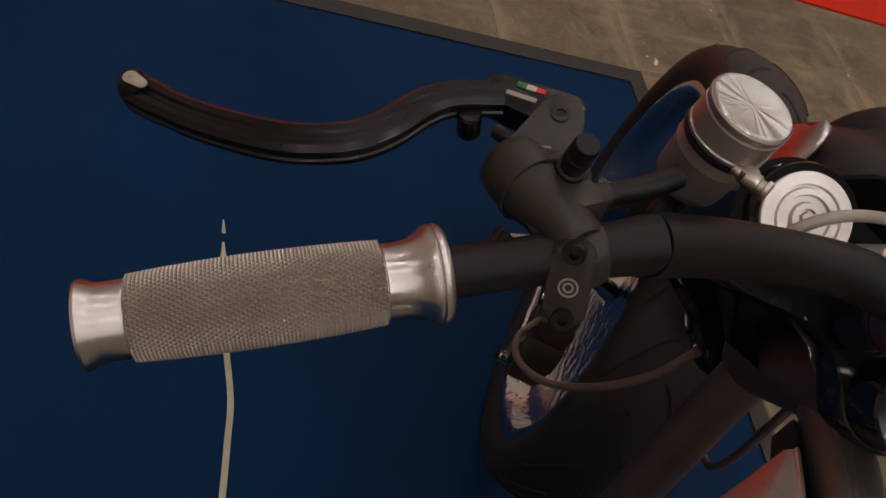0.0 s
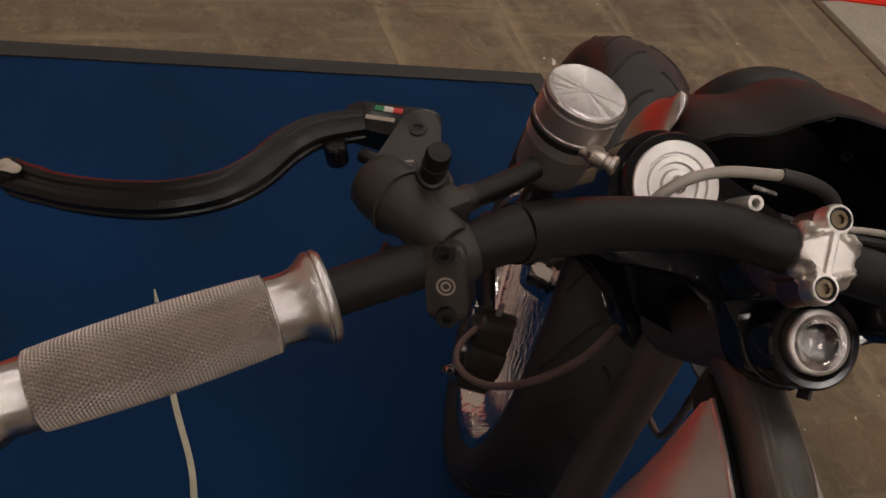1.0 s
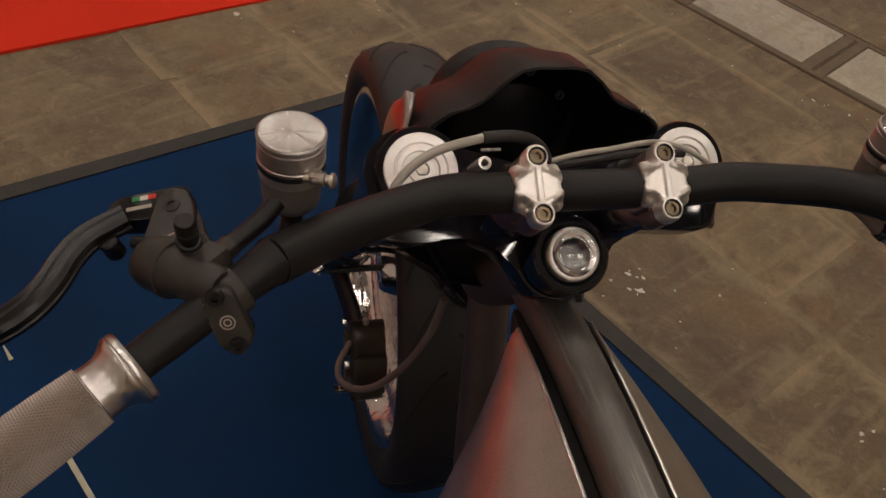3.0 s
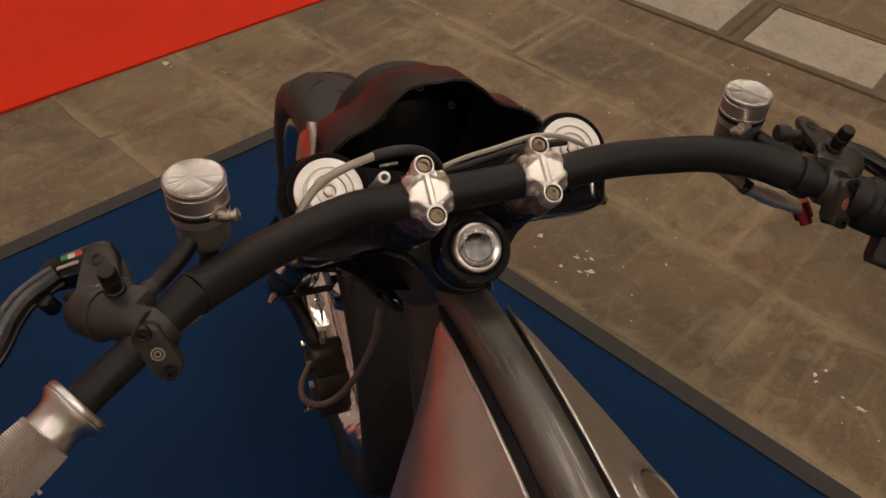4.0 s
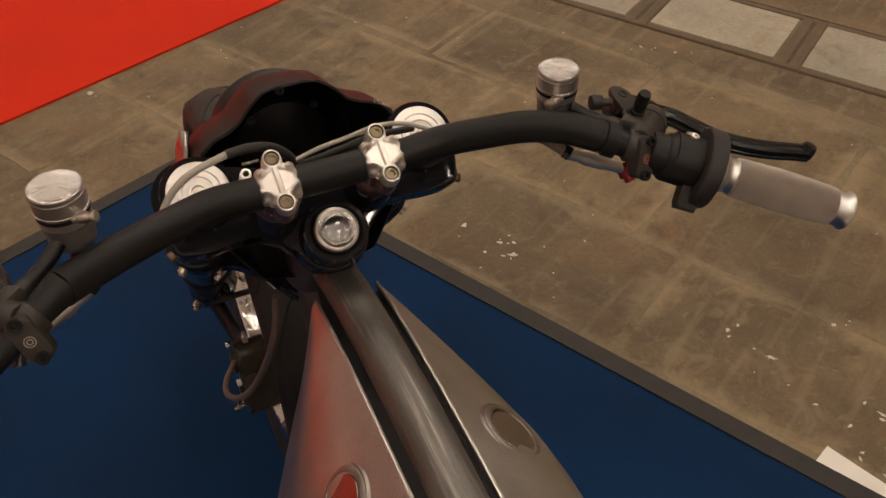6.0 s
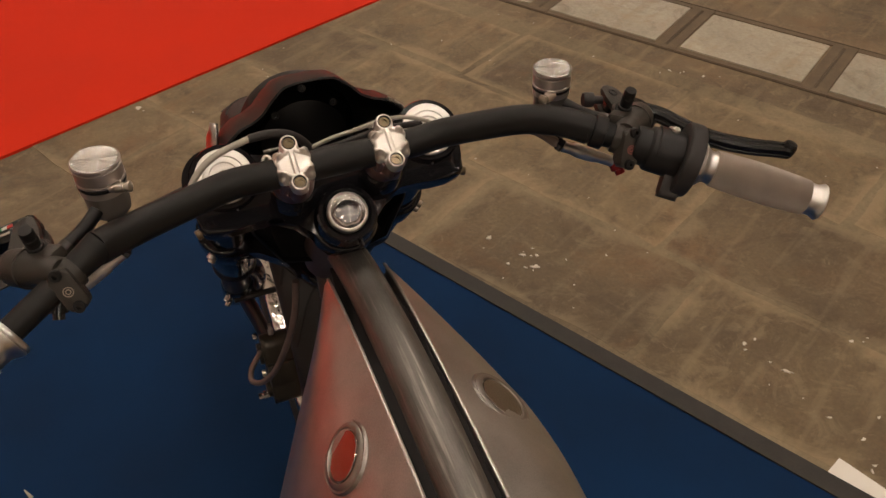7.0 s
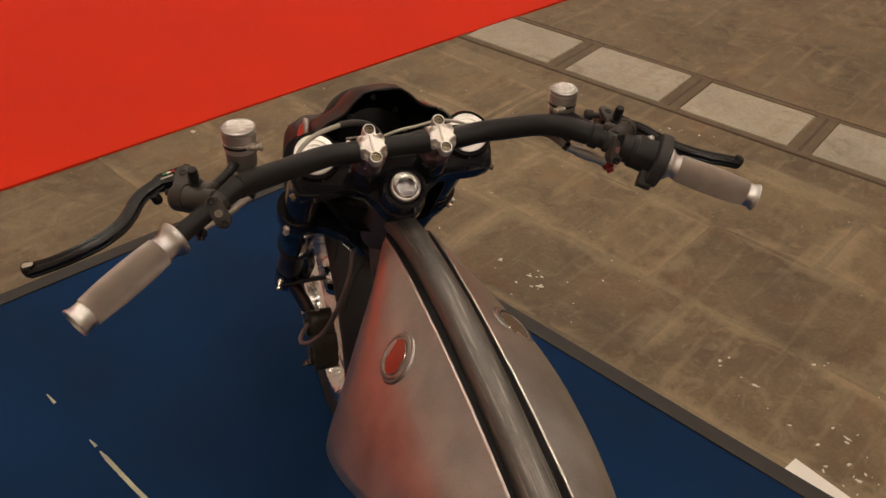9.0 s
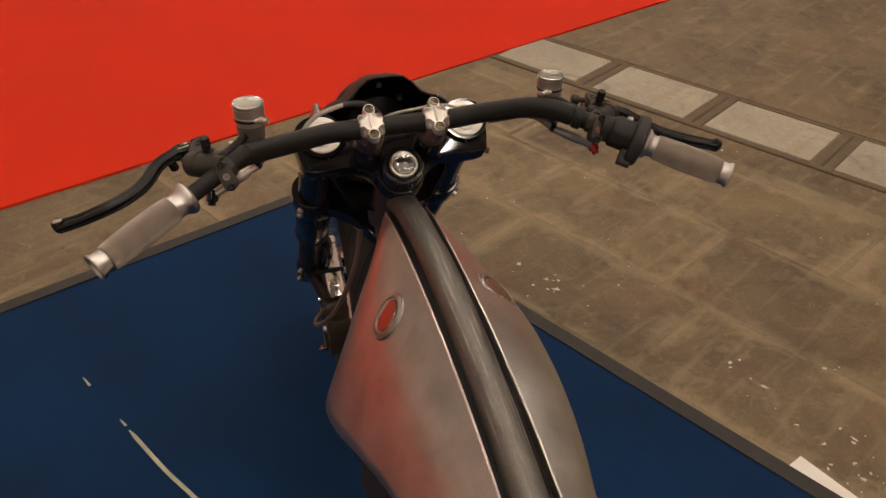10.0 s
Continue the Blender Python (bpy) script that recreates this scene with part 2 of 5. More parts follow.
def stone_floor(name, colours, rough, smear=0.0):
    """Stained stone: three blotch colours over the hall, a shade of its own for each piece, grit and scuffs."""
    mat = bpy.data.materials.new(name)
    mat.use_nodes = True
    n, l = mat.node_tree.nodes, mat.node_tree.links
    b = n["Principled BSDF"]
    geo = n.new("ShaderNodeNewGeometry")

    def tex(scale, detail, rough_n=0.6, distort=0.0):
        t = n.new("ShaderNodeTexNoise")
        t.inputs["Scale"].default_value, t.inputs["Detail"].default_value = scale, detail
        t.inputs["Roughness"].default_value, t.inputs["Distortion"].default_value = rough_n, distort
        l.new(geo.outputs["Position"], t.inputs["Vector"])
        return t

    def ramp(src, p0, p1, c0, c1):
        r = n.new("ShaderNodeValToRGB")
        r.color_ramp.elements[0].position, r.color_ramp.elements[1].position = p0, p1
        r.color_ramp.elements[0].color, r.color_ramp.elements[1].color = (*c0, 1), (*c1, 1)
        l.new(src, r.inputs[0])
        return r

    def mix(kind, fac, a, c):
        m = n.new("ShaderNodeMix")
        m.data_type, m.blend_type = "RGBA", kind
        if isinstance(fac, float):
            m.inputs[0].default_value = fac
        else:
            l.new(fac, m.inputs[0])
        l.new(a, m.inputs[6])
        l.new(c, m.inputs[7])
        return m.outputs[2]

    base = ramp(tex(2.2, 7, 0.65, 0.6).outputs[0], 0.34, 0.66, colours[0], colours[1])
    rust = ramp(tex(1.1, 5, 0.6, 0.3).outputs[0], 0.52, 0.72, (0, 0, 0), (1, 1, 1))
    third = n.new("ShaderNodeRGB")
    third.outputs[0].default_value = (*colours[2], 1)
    col = mix("MIX", rust.outputs[0], base.outputs[0], third.outputs[0])
    grit = ramp(tex(90, 4, 0.7).outputs[0], 0.3, 0.75, (0.82, 0.82, 0.82), (1.14, 1.14, 1.14))
    col = mix("MULTIPLY", 1.0, col, grit.outputs[0])
    dark = ramp(tex(5.5, 6, 0.7, 1.2).outputs[0], 0.33, 0.47, (0.62, 0.6, 0.58), (1, 1, 1))
    col = mix("MULTIPLY", 0.8, col, dark.outputs[0])
    # long pale scuffs
    turn = n.new("ShaderNodeMapping")
    turn.inputs["Rotation"].default_value = (0, 0, radians(-29.3))
    stretch = n.new("ShaderNodeMapping")
    stretch.inputs["Scale"].default_value = (1.0, 9.0, 1.0)
    l.new(geo.outputs["Position"], turn.inputs["Vector"])
    l.new(turn.outputs[0], stretch.inputs["Vector"])
    sc = n.new("ShaderNodeTexNoise")
    sc.inputs["Scale"].default_value, sc.inputs["Detail"].default_value = 2.4, 6
    l.new(stretch.outputs[0], sc.inputs["Vector"])
    scuff = ramp(sc.outputs[0], 0.56, 0.76, (0, 0, 0), (0.5, 0.5, 0.5))
    pale = n.new("ShaderNodeRGB")
    pale.outputs[0].default_value = (0.285, 0.212, 0.122, 1)
    col = mix("MIX", scuff.outputs[0], col, pale.outputs[0])
    # worn pale flecks and rusty stains
    fleck = ramp(tex(26, 5, 0.72, 0.8).outputs[0], 0.57, 0.70, (0, 0, 0), (0.42, 0.42, 0.42))
    col = mix("MIX", fleck.outputs[0], col, pale.outputs[0])
    stain = ramp(tex(3.6, 5, 0.65, 1.0).outputs[0], 0.56, 0.70, (0, 0, 0), (0.4, 0.4, 0.4))
    brown = n.new("ShaderNodeRGB")
    brown.outputs[0].default_value = (colours[2][0] * 0.95, colours[2][1] * 0.78, colours[2][2] * 0.62, 1)
    col = mix("MIX", stain.outputs[0], col, brown.outputs[0])
    blotch = ramp(tex(8.5, 7, 0.74, 0.9).outputs[0], 0.53, 0.68, (0, 0, 0), (0.4, 0.4, 0.4))
    col = mix("MIX", blotch.outputs[0], col, pale.outputs[0])
    if smear:
        # mortar smeared unevenly over the worn edges of each stone
        own = n.new("ShaderNodeTexCoord")
        split = n.new("ShaderNodeSeparateXYZ")
        l.new(own.outputs["Generated"], split.inputs[0])

        def calc(kind, a, c):
            m = n.new("ShaderNodeMath")
            m.operation = kind
            for k, v in enumerate((a, c)):
                if isinstance(v, (int, float)):
                    m.inputs[k].default_value = v
                else:
                    l.new(v, m.inputs[k])
            return m.outputs[0]

        def edge(out, size):
            return calc("MULTIPLY", calc("SUBTRACT", 0.5, calc("ABSOLUTE", calc("SUBTRACT", out, 0.5), 0)), size)

        near = calc("MINIMUM", edge(split.outputs[0], 0.33), edge(split.outputs[1], 0.55))
        reach = calc("MULTIPLY", calc("SUBTRACT", tex(4.2, 7, 0.72, 0.7).outputs[0], 0.40), 0.21)
        soft_edge = ramp(calc("ADD", calc("MULTIPLY", calc("SUBTRACT", reach, near), 14), 0.5), 0.3, 0.85, (0, 0, 0), (smear, smear, smear))
        col = mix("MIX", soft_edge.outputs[0], col, pale.outputs[0])
    info = n.new("ShaderNodeObjectInfo")
    shade = ramp(info.outputs["Random"], 0.0, 1.0, (0.82, 0.81, 0.80), (1.12, 1.12, 1.11))
    col = mix("MULTIPLY", 1.0, col, shade.outputs[0])
    l.new(col, b.inputs["Base Color"])
    rr = n.new("ShaderNodeMapRange")
    rr.inputs[3].default_value, rr.inputs[4].default_value = rough - 0.14, rough + 0.14
    l.new(tex(14, 5).outputs[0], rr.inputs[0])
    l.new(rr.outputs[0], b.inputs["Roughness"])
    bp = n.new("ShaderNodeBump")
    bp.inputs["Strength"].default_value, bp.inputs["Distance"].default_value = 0.35, 0.003
    l.new(tex(60, 6, 0.7).outputs[0], bp.inputs["Height"])
    l.new(bp.outputs[0], b.inputs["Normal"])
    return mat


FLAG = stone_floor("stained_flagstone", ((0.094, 0.063, 0.031), (0.184, 0.130, 0.066), (0.200, 0.117, 0.052)), 0.6, 0.62)
SLAB = stone_floor("pale_stone", ((0.30, 0.265, 0.205), (0.42, 0.375, 0.30), (0.36, 0.31, 0.235)), 0.65)
JOINT = stone_floor("pale_worn_mortar", ((0.13, 0.093, 0.05), (0.29, 0.225, 0.135), (0.20, 0.145, 0.08)), 0.7)
MORTAR = stone_floor("worn_concrete", ((0.098, 0.067, 0.036), (0.162, 0.115, 0.063), (0.158, 0.101, 0.051)), 0.65)
PAINT = material("old_white_paint", (0.58, 0.53, 0.46), 0.6, 0.0, bump=0.1, spread=0.15, scale=60)


def turned(name, colour, rough, aniso):
    """Metal turned on a lathe: grooves in rings round the thing's own axis."""
    mat = material(name, colour, rough, 1.0, bump=0.02, spread=0.05, scale=70)
    n, l = mat.node_tree.nodes, mat.node_tree.links
    b = n["Principled BSDF"]
    b.inputs["Anisotropic"].default_value = aniso
    b.inputs["Anisotropic Rotation"].default_value = 0.25
    tan = n.new("ShaderNodeTangent")
    tan.direction_type, tan.axis = "RADIAL", "Z"
    l.new(tan.outputs[0], b.inputs["Tangent"])
    return mat


ALU_BRIGHT = turned("bright_turned_aluminium", (0.68, 0.65, 0.62), 0.30, 0.75)
FROST_TURNED = turned("frosted_turned_aluminium", (0.46, 0.415, 0.39), 0.36, 0.75)
ALU_TURNED = turned("ring_turned_aluminium", (0.74, 0.71, 0.67), 0.40, 0.3)


def streaked(name, colour, rough, stretch, scale, relief):
    """Bare steel with fine scratches drawn along the thing's y axis."""
    mat = material(name, colour, rough, 1.0, bump=0.04, spread=0.14, scale=14)
    n, l = mat.node_tree.nodes, mat.node_tree.links
    co = n.new("ShaderNodeTexCoord")
    mp = n.new("ShaderNodeMapping")
    mp.inputs["Scale"].default_value = (1, stretch, 1)
    l.new(co.outputs["Object"], mp.inputs["Vector"])
    tx = n.new("ShaderNodeTexNoise")
    tx.inputs["Scale"].default_value, tx.inputs["Detail"].default_value = scale, 1
    l.new(mp.outputs[0], tx.inputs["Vector"])
    rr = n.new("ShaderNodeMapRange")
    rr.inputs[1].default_value, rr.inputs[2].default_value = 0.35, 0.65
    rr.inputs[3].default_value, rr.inputs[4].default_value = rough * 0.82, rough * 1.15
    l.new(tx.outputs[0], rr.inputs[0])
    l.new(rr.outputs[0], n["Principled BSDF"].inputs["Roughness"])
    bp = n["Bump"]
    bp.inputs["Strength"].default_value, bp.inputs["Distance"].default_value = relief, 0.001
    l.new(tx.outputs[0], bp.inputs["Height"])
    # a few pale drawn streaks
    thin = n.new("ShaderNodeMapping")
    thin.inputs["Scale"].default_value = (1, 0.035, 0.035)
    l.new(co.outputs["Object"], thin.inputs["Vector"])
    st = n.new("ShaderNodeTexNoise")
    st.inputs["Scale"].default_value, st.inputs["Detail"].default_value = 230, 3
    l.new(thin.outputs[0], st.inputs["Vector"])
    fac = n.new("ShaderNodeMapRange")
    fac.inputs[1].default_value, fac.inputs[2].default_value = 0.55, 0.7
    fac.inputs[3].default_value, fac.inputs[4].default_value = 0.0, 0.75
    l.new(st.outputs[0], fac.inputs[0])
    mx = n.new("ShaderNodeMix")
    mx.data_type = "RGBA"
    l.new(fac.outputs[0], mx.inputs[0])
    l.new(n["Color Ramp"].outputs[0], mx.inputs[6])
    mx.inputs[7].default_value = (colour[0] * 2.3, colour[1] * 2.3, colour[2] * 2.3, 1)
    l.new(mx.outputs[2], n["Principled BSDF"].inputs["Base Color"])
    return mat


RAW = streaked("scratched_steel_tube", (0.19, 0.18, 0.165), 0.58, 0.006, 900, 0.04)
TANK = material("brushed_tank_metal", (0.50, 0.475, 0.455), 0.34, 0.95, bump=0.08, bump_scale=26, depth=0.002, spread=0.24, scale=16, rough_spread=0.3)


def ray_brushed(name, colour, rough):
    """A cap brushed out from its middle in uneven rays."""
    mat = turned(name, colour, rough, 0.94)
    n, l = mat.node_tree.nodes, mat.node_tree.links
    co = n.new("ShaderNodeTexCoord")
    ang = n.new("ShaderNodeTexGradient")
    ang.gradient_type = "RADIAL"
    l.new(co.outputs["Object"], ang.inputs["Vector"])
    tx = n.new("ShaderNodeTexNoise")
    tx.noise_dimensions = "1D"
    tx.inputs["Scale"].default_value, tx.inputs["Detail"].default_value = 16, 3
    l.new(ang.outputs["Fac"], tx.inputs["W"])
    bp = n["Bump"]
    bp.inputs["Strength"].default_value, bp.inputs["Distance"].default_value = 0.45, 0.0016
    l.new(tx.outputs[0], bp.inputs["Height"])
    return mat


CAP_TOP = ray_brushed("cap_top_aluminium", (0.54, 0.515, 0.485), 0.25)


def clear_glass(name):
    mat = bpy.data.materials.new(name)
    mat.use_nodes = True
    b = mat.node_tree.nodes["Principled BSDF"]
    b.inputs["Transmission Weight"].default_value = 1.0
    b.inputs["Roughness"].default_value = 0.03
    b.inputs["IOR"].default_value = 1.5
    return mat


GLASS = clear_glass("headlamp_glass")


def glow(name, colour, strength):
    mat = bpy.data.materials.new(name)
    mat.use_nodes = True
    b = mat.node_tree.nodes["Principled BSDF"]
    b.inputs["Base Color"].default_value = (0.8, 0.8, 0.8, 1)
    b.inputs["Emission Color"].default_value = (*colour, 1)
    b.inputs["Emission Strength"].default_value = strength
    return mat


LAMP = glow("lamp_diffuser", (1.0, 0.84, 0.68), LAMP_GLOW)

# ---------- the hall ----------


def slab_box(lo, hi, name, mat, label="", category="", kind="structure"):
    bm = bmesh.new()
    bmesh.ops.create_cube(bm, size=1, matrix=Matrix.Translation((Vector(lo) + Vector(hi)) / 2) @ Matrix.Diagonal((*(Vector(hi) - Vector(lo)), 1)))
    return tagged(part(name, bm, mat, None, smooth=False), label, category, "", kind)


bm = bmesh.new()
W = 14
WEST = 8.0             # unseen wall beyond the carpet, set nearer to hold back light from the left
cells = 56
grid = [[bm.verts.new((-W + 2 * W * i / cells, -W + 2 * W * j / cells, 0)) for j in range(cells + 1)] for i in range(cells + 1)]
for i in range(cells):
    for j in range(cells):
        bm.faces.new((grid[i][j], grid[i + 1][j], grid[i + 1][j + 1], grid[i][j + 1]))
floor = tagged(part("floor", bm, MORTAR, None, smooth=False), "worn brown flagstone hall floor with pale joints", "floor", "", "structure")
slab_box((-W, W, 0), (W, W + 0.3, HALL), "wall_north", WALL, "plain painted exhibition hall wall, unseen", "wall")
slab_box((-W, -W - 0.3, 0), (W, -W, HALL), "wall_south", WALL, "plain painted exhibition hall wall, unseen", "wall")
slab_box((W, -W, 0), (W + 0.3, W, HALL), "wall_east", WALL, "plain painted exhibition hall wall, unseen", "wall")
slab_box((-WEST - 0.3, -W, 0), (-WEST, W, HALL), "unseen_wall_west", WALL, "plain painted exhibition hall wall, unseen", "wall")
slab_box((-W, -W, HALL), (W, W, HALL + 0.3), "ceiling", CEIL, "dark hall ceiling high overhead", "ceiling")


def hall_lamp(x, y):
    t = thing("ceiling_lamp", "long glowing hall lamp hung below the ceiling", "lamp", "hall lamps", at=(x, y, HALL - 0.9))
    part("housing", prism(rounded([(-0.13, -0.42), (0.13, -0.42), (0.13, 0.42), (-0.13, 0.42)], 0.03), 0.02, 0.12, bevel=0.01), BLACK_MATT, t)
    part("diffuser", prism(rounded([(-0.11, -0.40), (0.11, -0.40), (0.11, 0.40), (-0.11, 0.40)], 0.02), -0.01, 0.018), LAMP, t)
    for y0 in (-0.3, 0.3):
        part("cable", sweep([(0, y0, 0.12), (0, y0, 0.9)], 0.004, 6), BLACK_MATT, t)
    return t


first = hall_lamp(*LAMPS[0])
for p in LAMPS[1:]:
    copy_thing(first, pose(p[0] * UNIT, p[1] * UNIT, (HALL - 0.9) * UNIT))

# blue mat with a grey edge, and the red carpet beyond
CORNER = Vector((0.040, 1.265, 0))       # the mat's far corner, outside the edge
LONG, WIDE, EDGE = 3.6, 1.95, 0.037
MAT_D, MAT_E = Vector((0.480, -0.877, 0)), Vector((-0.918, -0.397, 0))      # along the right side, and the far side


def mat_point(a, b, z):
    """a metres from the corner along the right side, b along the far side."""
    q = CORNER + MAT_D * a + MAT_E * b
    return (q.x, q.y, z)


carpet = thing("floor_mat", "dark blue felt mat edged with grey tape", "mat", kind="structure")
bm = bmesh.new()
n = 40
rows = [[bm.verts.new(mat_point(EDGE + (LONG - 2 * EDGE) * i / n, EDGE + (WIDE - 2 * EDGE) * j / n, 0.0055 + 0.0012 * noise.noise((i * 0.7, j * 0.7, 0)))) for j in range(n + 1)] for i in range(n + 1)]
for i in range(n):
    for j in range(n):
        bm.faces.new((rows[i][j], rows[i][j + 1], rows[i + 1][j + 1], rows[i + 1][j]))
part("felt", bm, MAT_BLUE, carpet)


def strip(a0, b0, a1, b1, z=0.009):
    bm = bmesh.new()
    lo = [bm.verts.new(mat_point(a, b, 0.0)) for a, b in ((a0, b0), (a1, b0), (a1, b1), (a0, b1))]
    hi = [bm.verts.new(mat_point(a, b, z)) for a, b in ((a0, b0), (a1, b0), (a1, b1), (a0, b1))]
    bm.faces.new(lo), bm.faces.new(hi)
    for i in range(4):
        bm.faces.new((lo[i], lo[(i + 1) % 4], hi[(i + 1) % 4], hi[i]))
    return bm


part("edge_tape", strip(0, 0, LONG, EDGE), MAT_EDGE, carpet, smooth=False)
part("edge_tape", strip(0, EDGE, EDGE, WIDE), MAT_EDGE, carpet, smooth=False)
part("edge_tape", strip(LONG - EDGE, EDGE, LONG, WIDE), MAT_EDGE, carpet, smooth=False)
part("edge_tape", strip(EDGE, WIDE - EDGE, LONG - EDGE, WIDE), MAT_EDGE, carpet, smooth=False)

a0, ra = Vector((-0.6147, 1.465, 0)), radians(22.76)
du, dv = Vector((math.cos(ra), math.sin(ra), 0)), Vector((-math.sin(ra), math.cos(ra), 0))
bm = bmesh.new()
q = [a0 + du * -7, a0 + du * 6, a0 + du * 6 + dv * 3.7, a0 + du * -7 + dv * 3.7]
lo = [bm.verts.new((p.x, p.y, 0)) for p in q]
hi = [bm.verts.new((p.x, p.y, 0.008)) for p in q]
bm.faces.new(hi)
for i in range(4):
    bm.faces.new((lo[i], lo[(i + 1) % 4], hi[(i + 1) % 4], hi[i]))
tagged(part("red_carpet", bm, RED, None, smooth=False), "bright red felt carpet laid on the floor", "carpet", "", "structure")

# tape left on the mat
tape = thing("tape_line", "thin yellowish tape line stuck on the blue mat", "tape")
for pts in ([(-0.586, 0.588), (-0.5705, 0.5585)], [(-0.5055, 0.4396), (-0.494, 0.4189)], [(-0.4872, 0.4044), (-0.42, 0.282), (-0.366, 0.196), (-0.34, 0.138), (-0.29, 0.02), (-0.24, -0.09)]):
    line = smooth_line(pts, 6) if len(pts) > 2 else pts
    w = 0.0042 if len(pts) > 2 else 0.0032
    part("strip", sweep([(p[0], p[1], 0.0075) for p in line], [(0.0006, w * (0.35 if i == 0 else 1)) for i in range(len(line))], 8), TAPE, tape)

# sheet of paper under the mat's edge
bm = prism([(0.788, -0.010), (0.838, -0.145), (0.70, -0.19), (0.66, -0.06)], 0.0026, 0.0032)
tagged(part("paper_sheet", bm, PAPER, None, smooth=False), "white paper sheet half under the mat edge", "paper")

# old paint splashed on the stones
rng = random.Random(7)
bm = bmesh.new()


def splash(x, y, r):
    k = rng.randint(11, 17)
    s, a0 = rng.uniform(0.4, 0.8), rng.uniform(0, 3)
    ring = []
    for i in range(k):
        a = 2 * math.pi * i / k
        q = r * rng.uniform(0.35, 1.1)
        u, v = q * math.cos(a), q * s * math.sin(a)
        ring.append((x + u * math.cos(a0) - v * math.sin(a0), y + u * math.sin(a0) + v * math.cos(a0)))
    lo = [bm.verts.new((*p, 0.0015)) for p in ring]
    hi = [bm.verts.new((x + (p[0] - x) * 0.85, y + (p[1] - y) * 0.85, 0.0028)) for p in ring]
    bm.faces.new(hi)
    for i in range(k):
        bm.faces.new((lo[i], lo[(i + 1) % k], hi[(i + 1) % k], hi[i]))


for x, y, r, extra in ((0.470, 0.742, 0.010, 1), (0.515, 0.662, 0.010, 3), (0.5244, 0.6175, 0.013, 5), (0.830, 0.180, 0.013, 2), (0.800, 0.267, 0.007, 2), (0.993, 0.195, 0.007, 2), (0.921, 0.001, 0.010, 2), (0.853, 0.005, 0.006, 1), (0.880, -0.054, 0.008, 3), (0.871, -0.092, 0.009, 5), (0.830, 0.065, 0.007, 1), (0.070, 1.331, 0.020, 2), (0.370, 1.393, 0.018, 1), (-0.199, 1.606, 0.014, 1), (1.240, 1.218, 0.009, 2), (1.309, 1.154, 0.008, 1)):
    splash(x, y, r)
    for i in range(extra):
        splash(x + rng.gauss(0, 0.028), y + rng.gauss(0, 0.028), rng.uniform(0.002, 0.006))
for i in range(110):
    p = mat_point(rng.uniform(-0.6, 3.0), -rng.uniform(0.03, 1.5), 0)
    splash(p[0], p[1], rng.uniform(0.0015, 0.0045))
tagged(part("paint_splashes", bm, PAINT, None, smooth=False), "old white paint splashes on the stone floor", "paint", "", "stuff")

# ---------- stones of the floor ----------
AX, BX = Vector((0.872, 0.490, 0)), Vector((0.490, -0.872, 0))     # across the rows, and along them


def flat_stone(w, h, top, bevel, wear=0.0):
    """A thin stone with worn, uneven edges, its middle at the origin."""
    corners = [(-w / 2, -h / 2), (w / 2, -h / 2), (w / 2, h / 2), (-w / 2, h / 2)]
    if not wear:
        return prism(rounded(corners, 0.004, 2), -0.003, top, bevel=bevel, steps=1)
    out = []
    seed = rng.uniform(0, 50)
    for a, b in zip(corners, corners[1:] + corners[:1]):
        a, b = Vector(a), Vector(b)
        nrm = Vector((a.y - b.y, b.x - a.x)).normalized()
        for k in range(9):
            u = k / 9
            p = a.lerp(b, u)
            q = noise.noise((p.x * 9 + seed, p.y * 9, 0)) + 0.6 * noise.noise((p.x * 40, p.y * 40 + seed, 3))
            out.append((p + nrm * wear * (0.6 + q + (0.9 if k == 0 else 0)))[:])
    return prism(out, -0.003, top, bevel=bevel, steps=1)


def lay(mesh, name, mat, a, b, tilt):
    ob = new(name, mesh)
    ob.parent = floor
    q = AX * a + BX * b
    ob.matrix_basis = Matrix.Translation(q * UNIT) @ pose(0, 0, 0, rng.gauss(0, tilt), rng.gauss(0, tilt), 29.3 + rng.gauss(0, 0.25))
    return ob


def shared(bm, mat):
    bm.transform(Matrix.Scale(UNIT, 4))
    me = bpy.data.meshes.new("stone")
    bmesh.ops.recalc_face_normals(bm, faces=bm.faces)
    bm.to_mesh(me)
    bm.free()
    me.materials.append(mat)
    return me


PITCH, LENGTH = 0.322, 0.545
flag_mesh = [shared(flat_stone(PITCH - g, LENGTH - 0.8 * g, 0.0016, 0.0004, 0.006), FLAG) for g in (0.0, 0.004, 0.008, 0.012, 0.018, 0.026)]
slab_mesh = [shared(flat_stone(0.262 - g, 0.368 - g, 0.0040, 0.0012), SLAB) for g in (0.0, 0.006)]
bm = prism([(AX * a + BX * b)[:2] for a, b in ((0.36, -3.8), (1.68, -3.8), (1.68, 2.4), (0.36, 2.4))], -0.003, 0.0012)
part("mortar_bed", bm, JOINT, floor, "pale worn mortar between the stones", smooth=False)
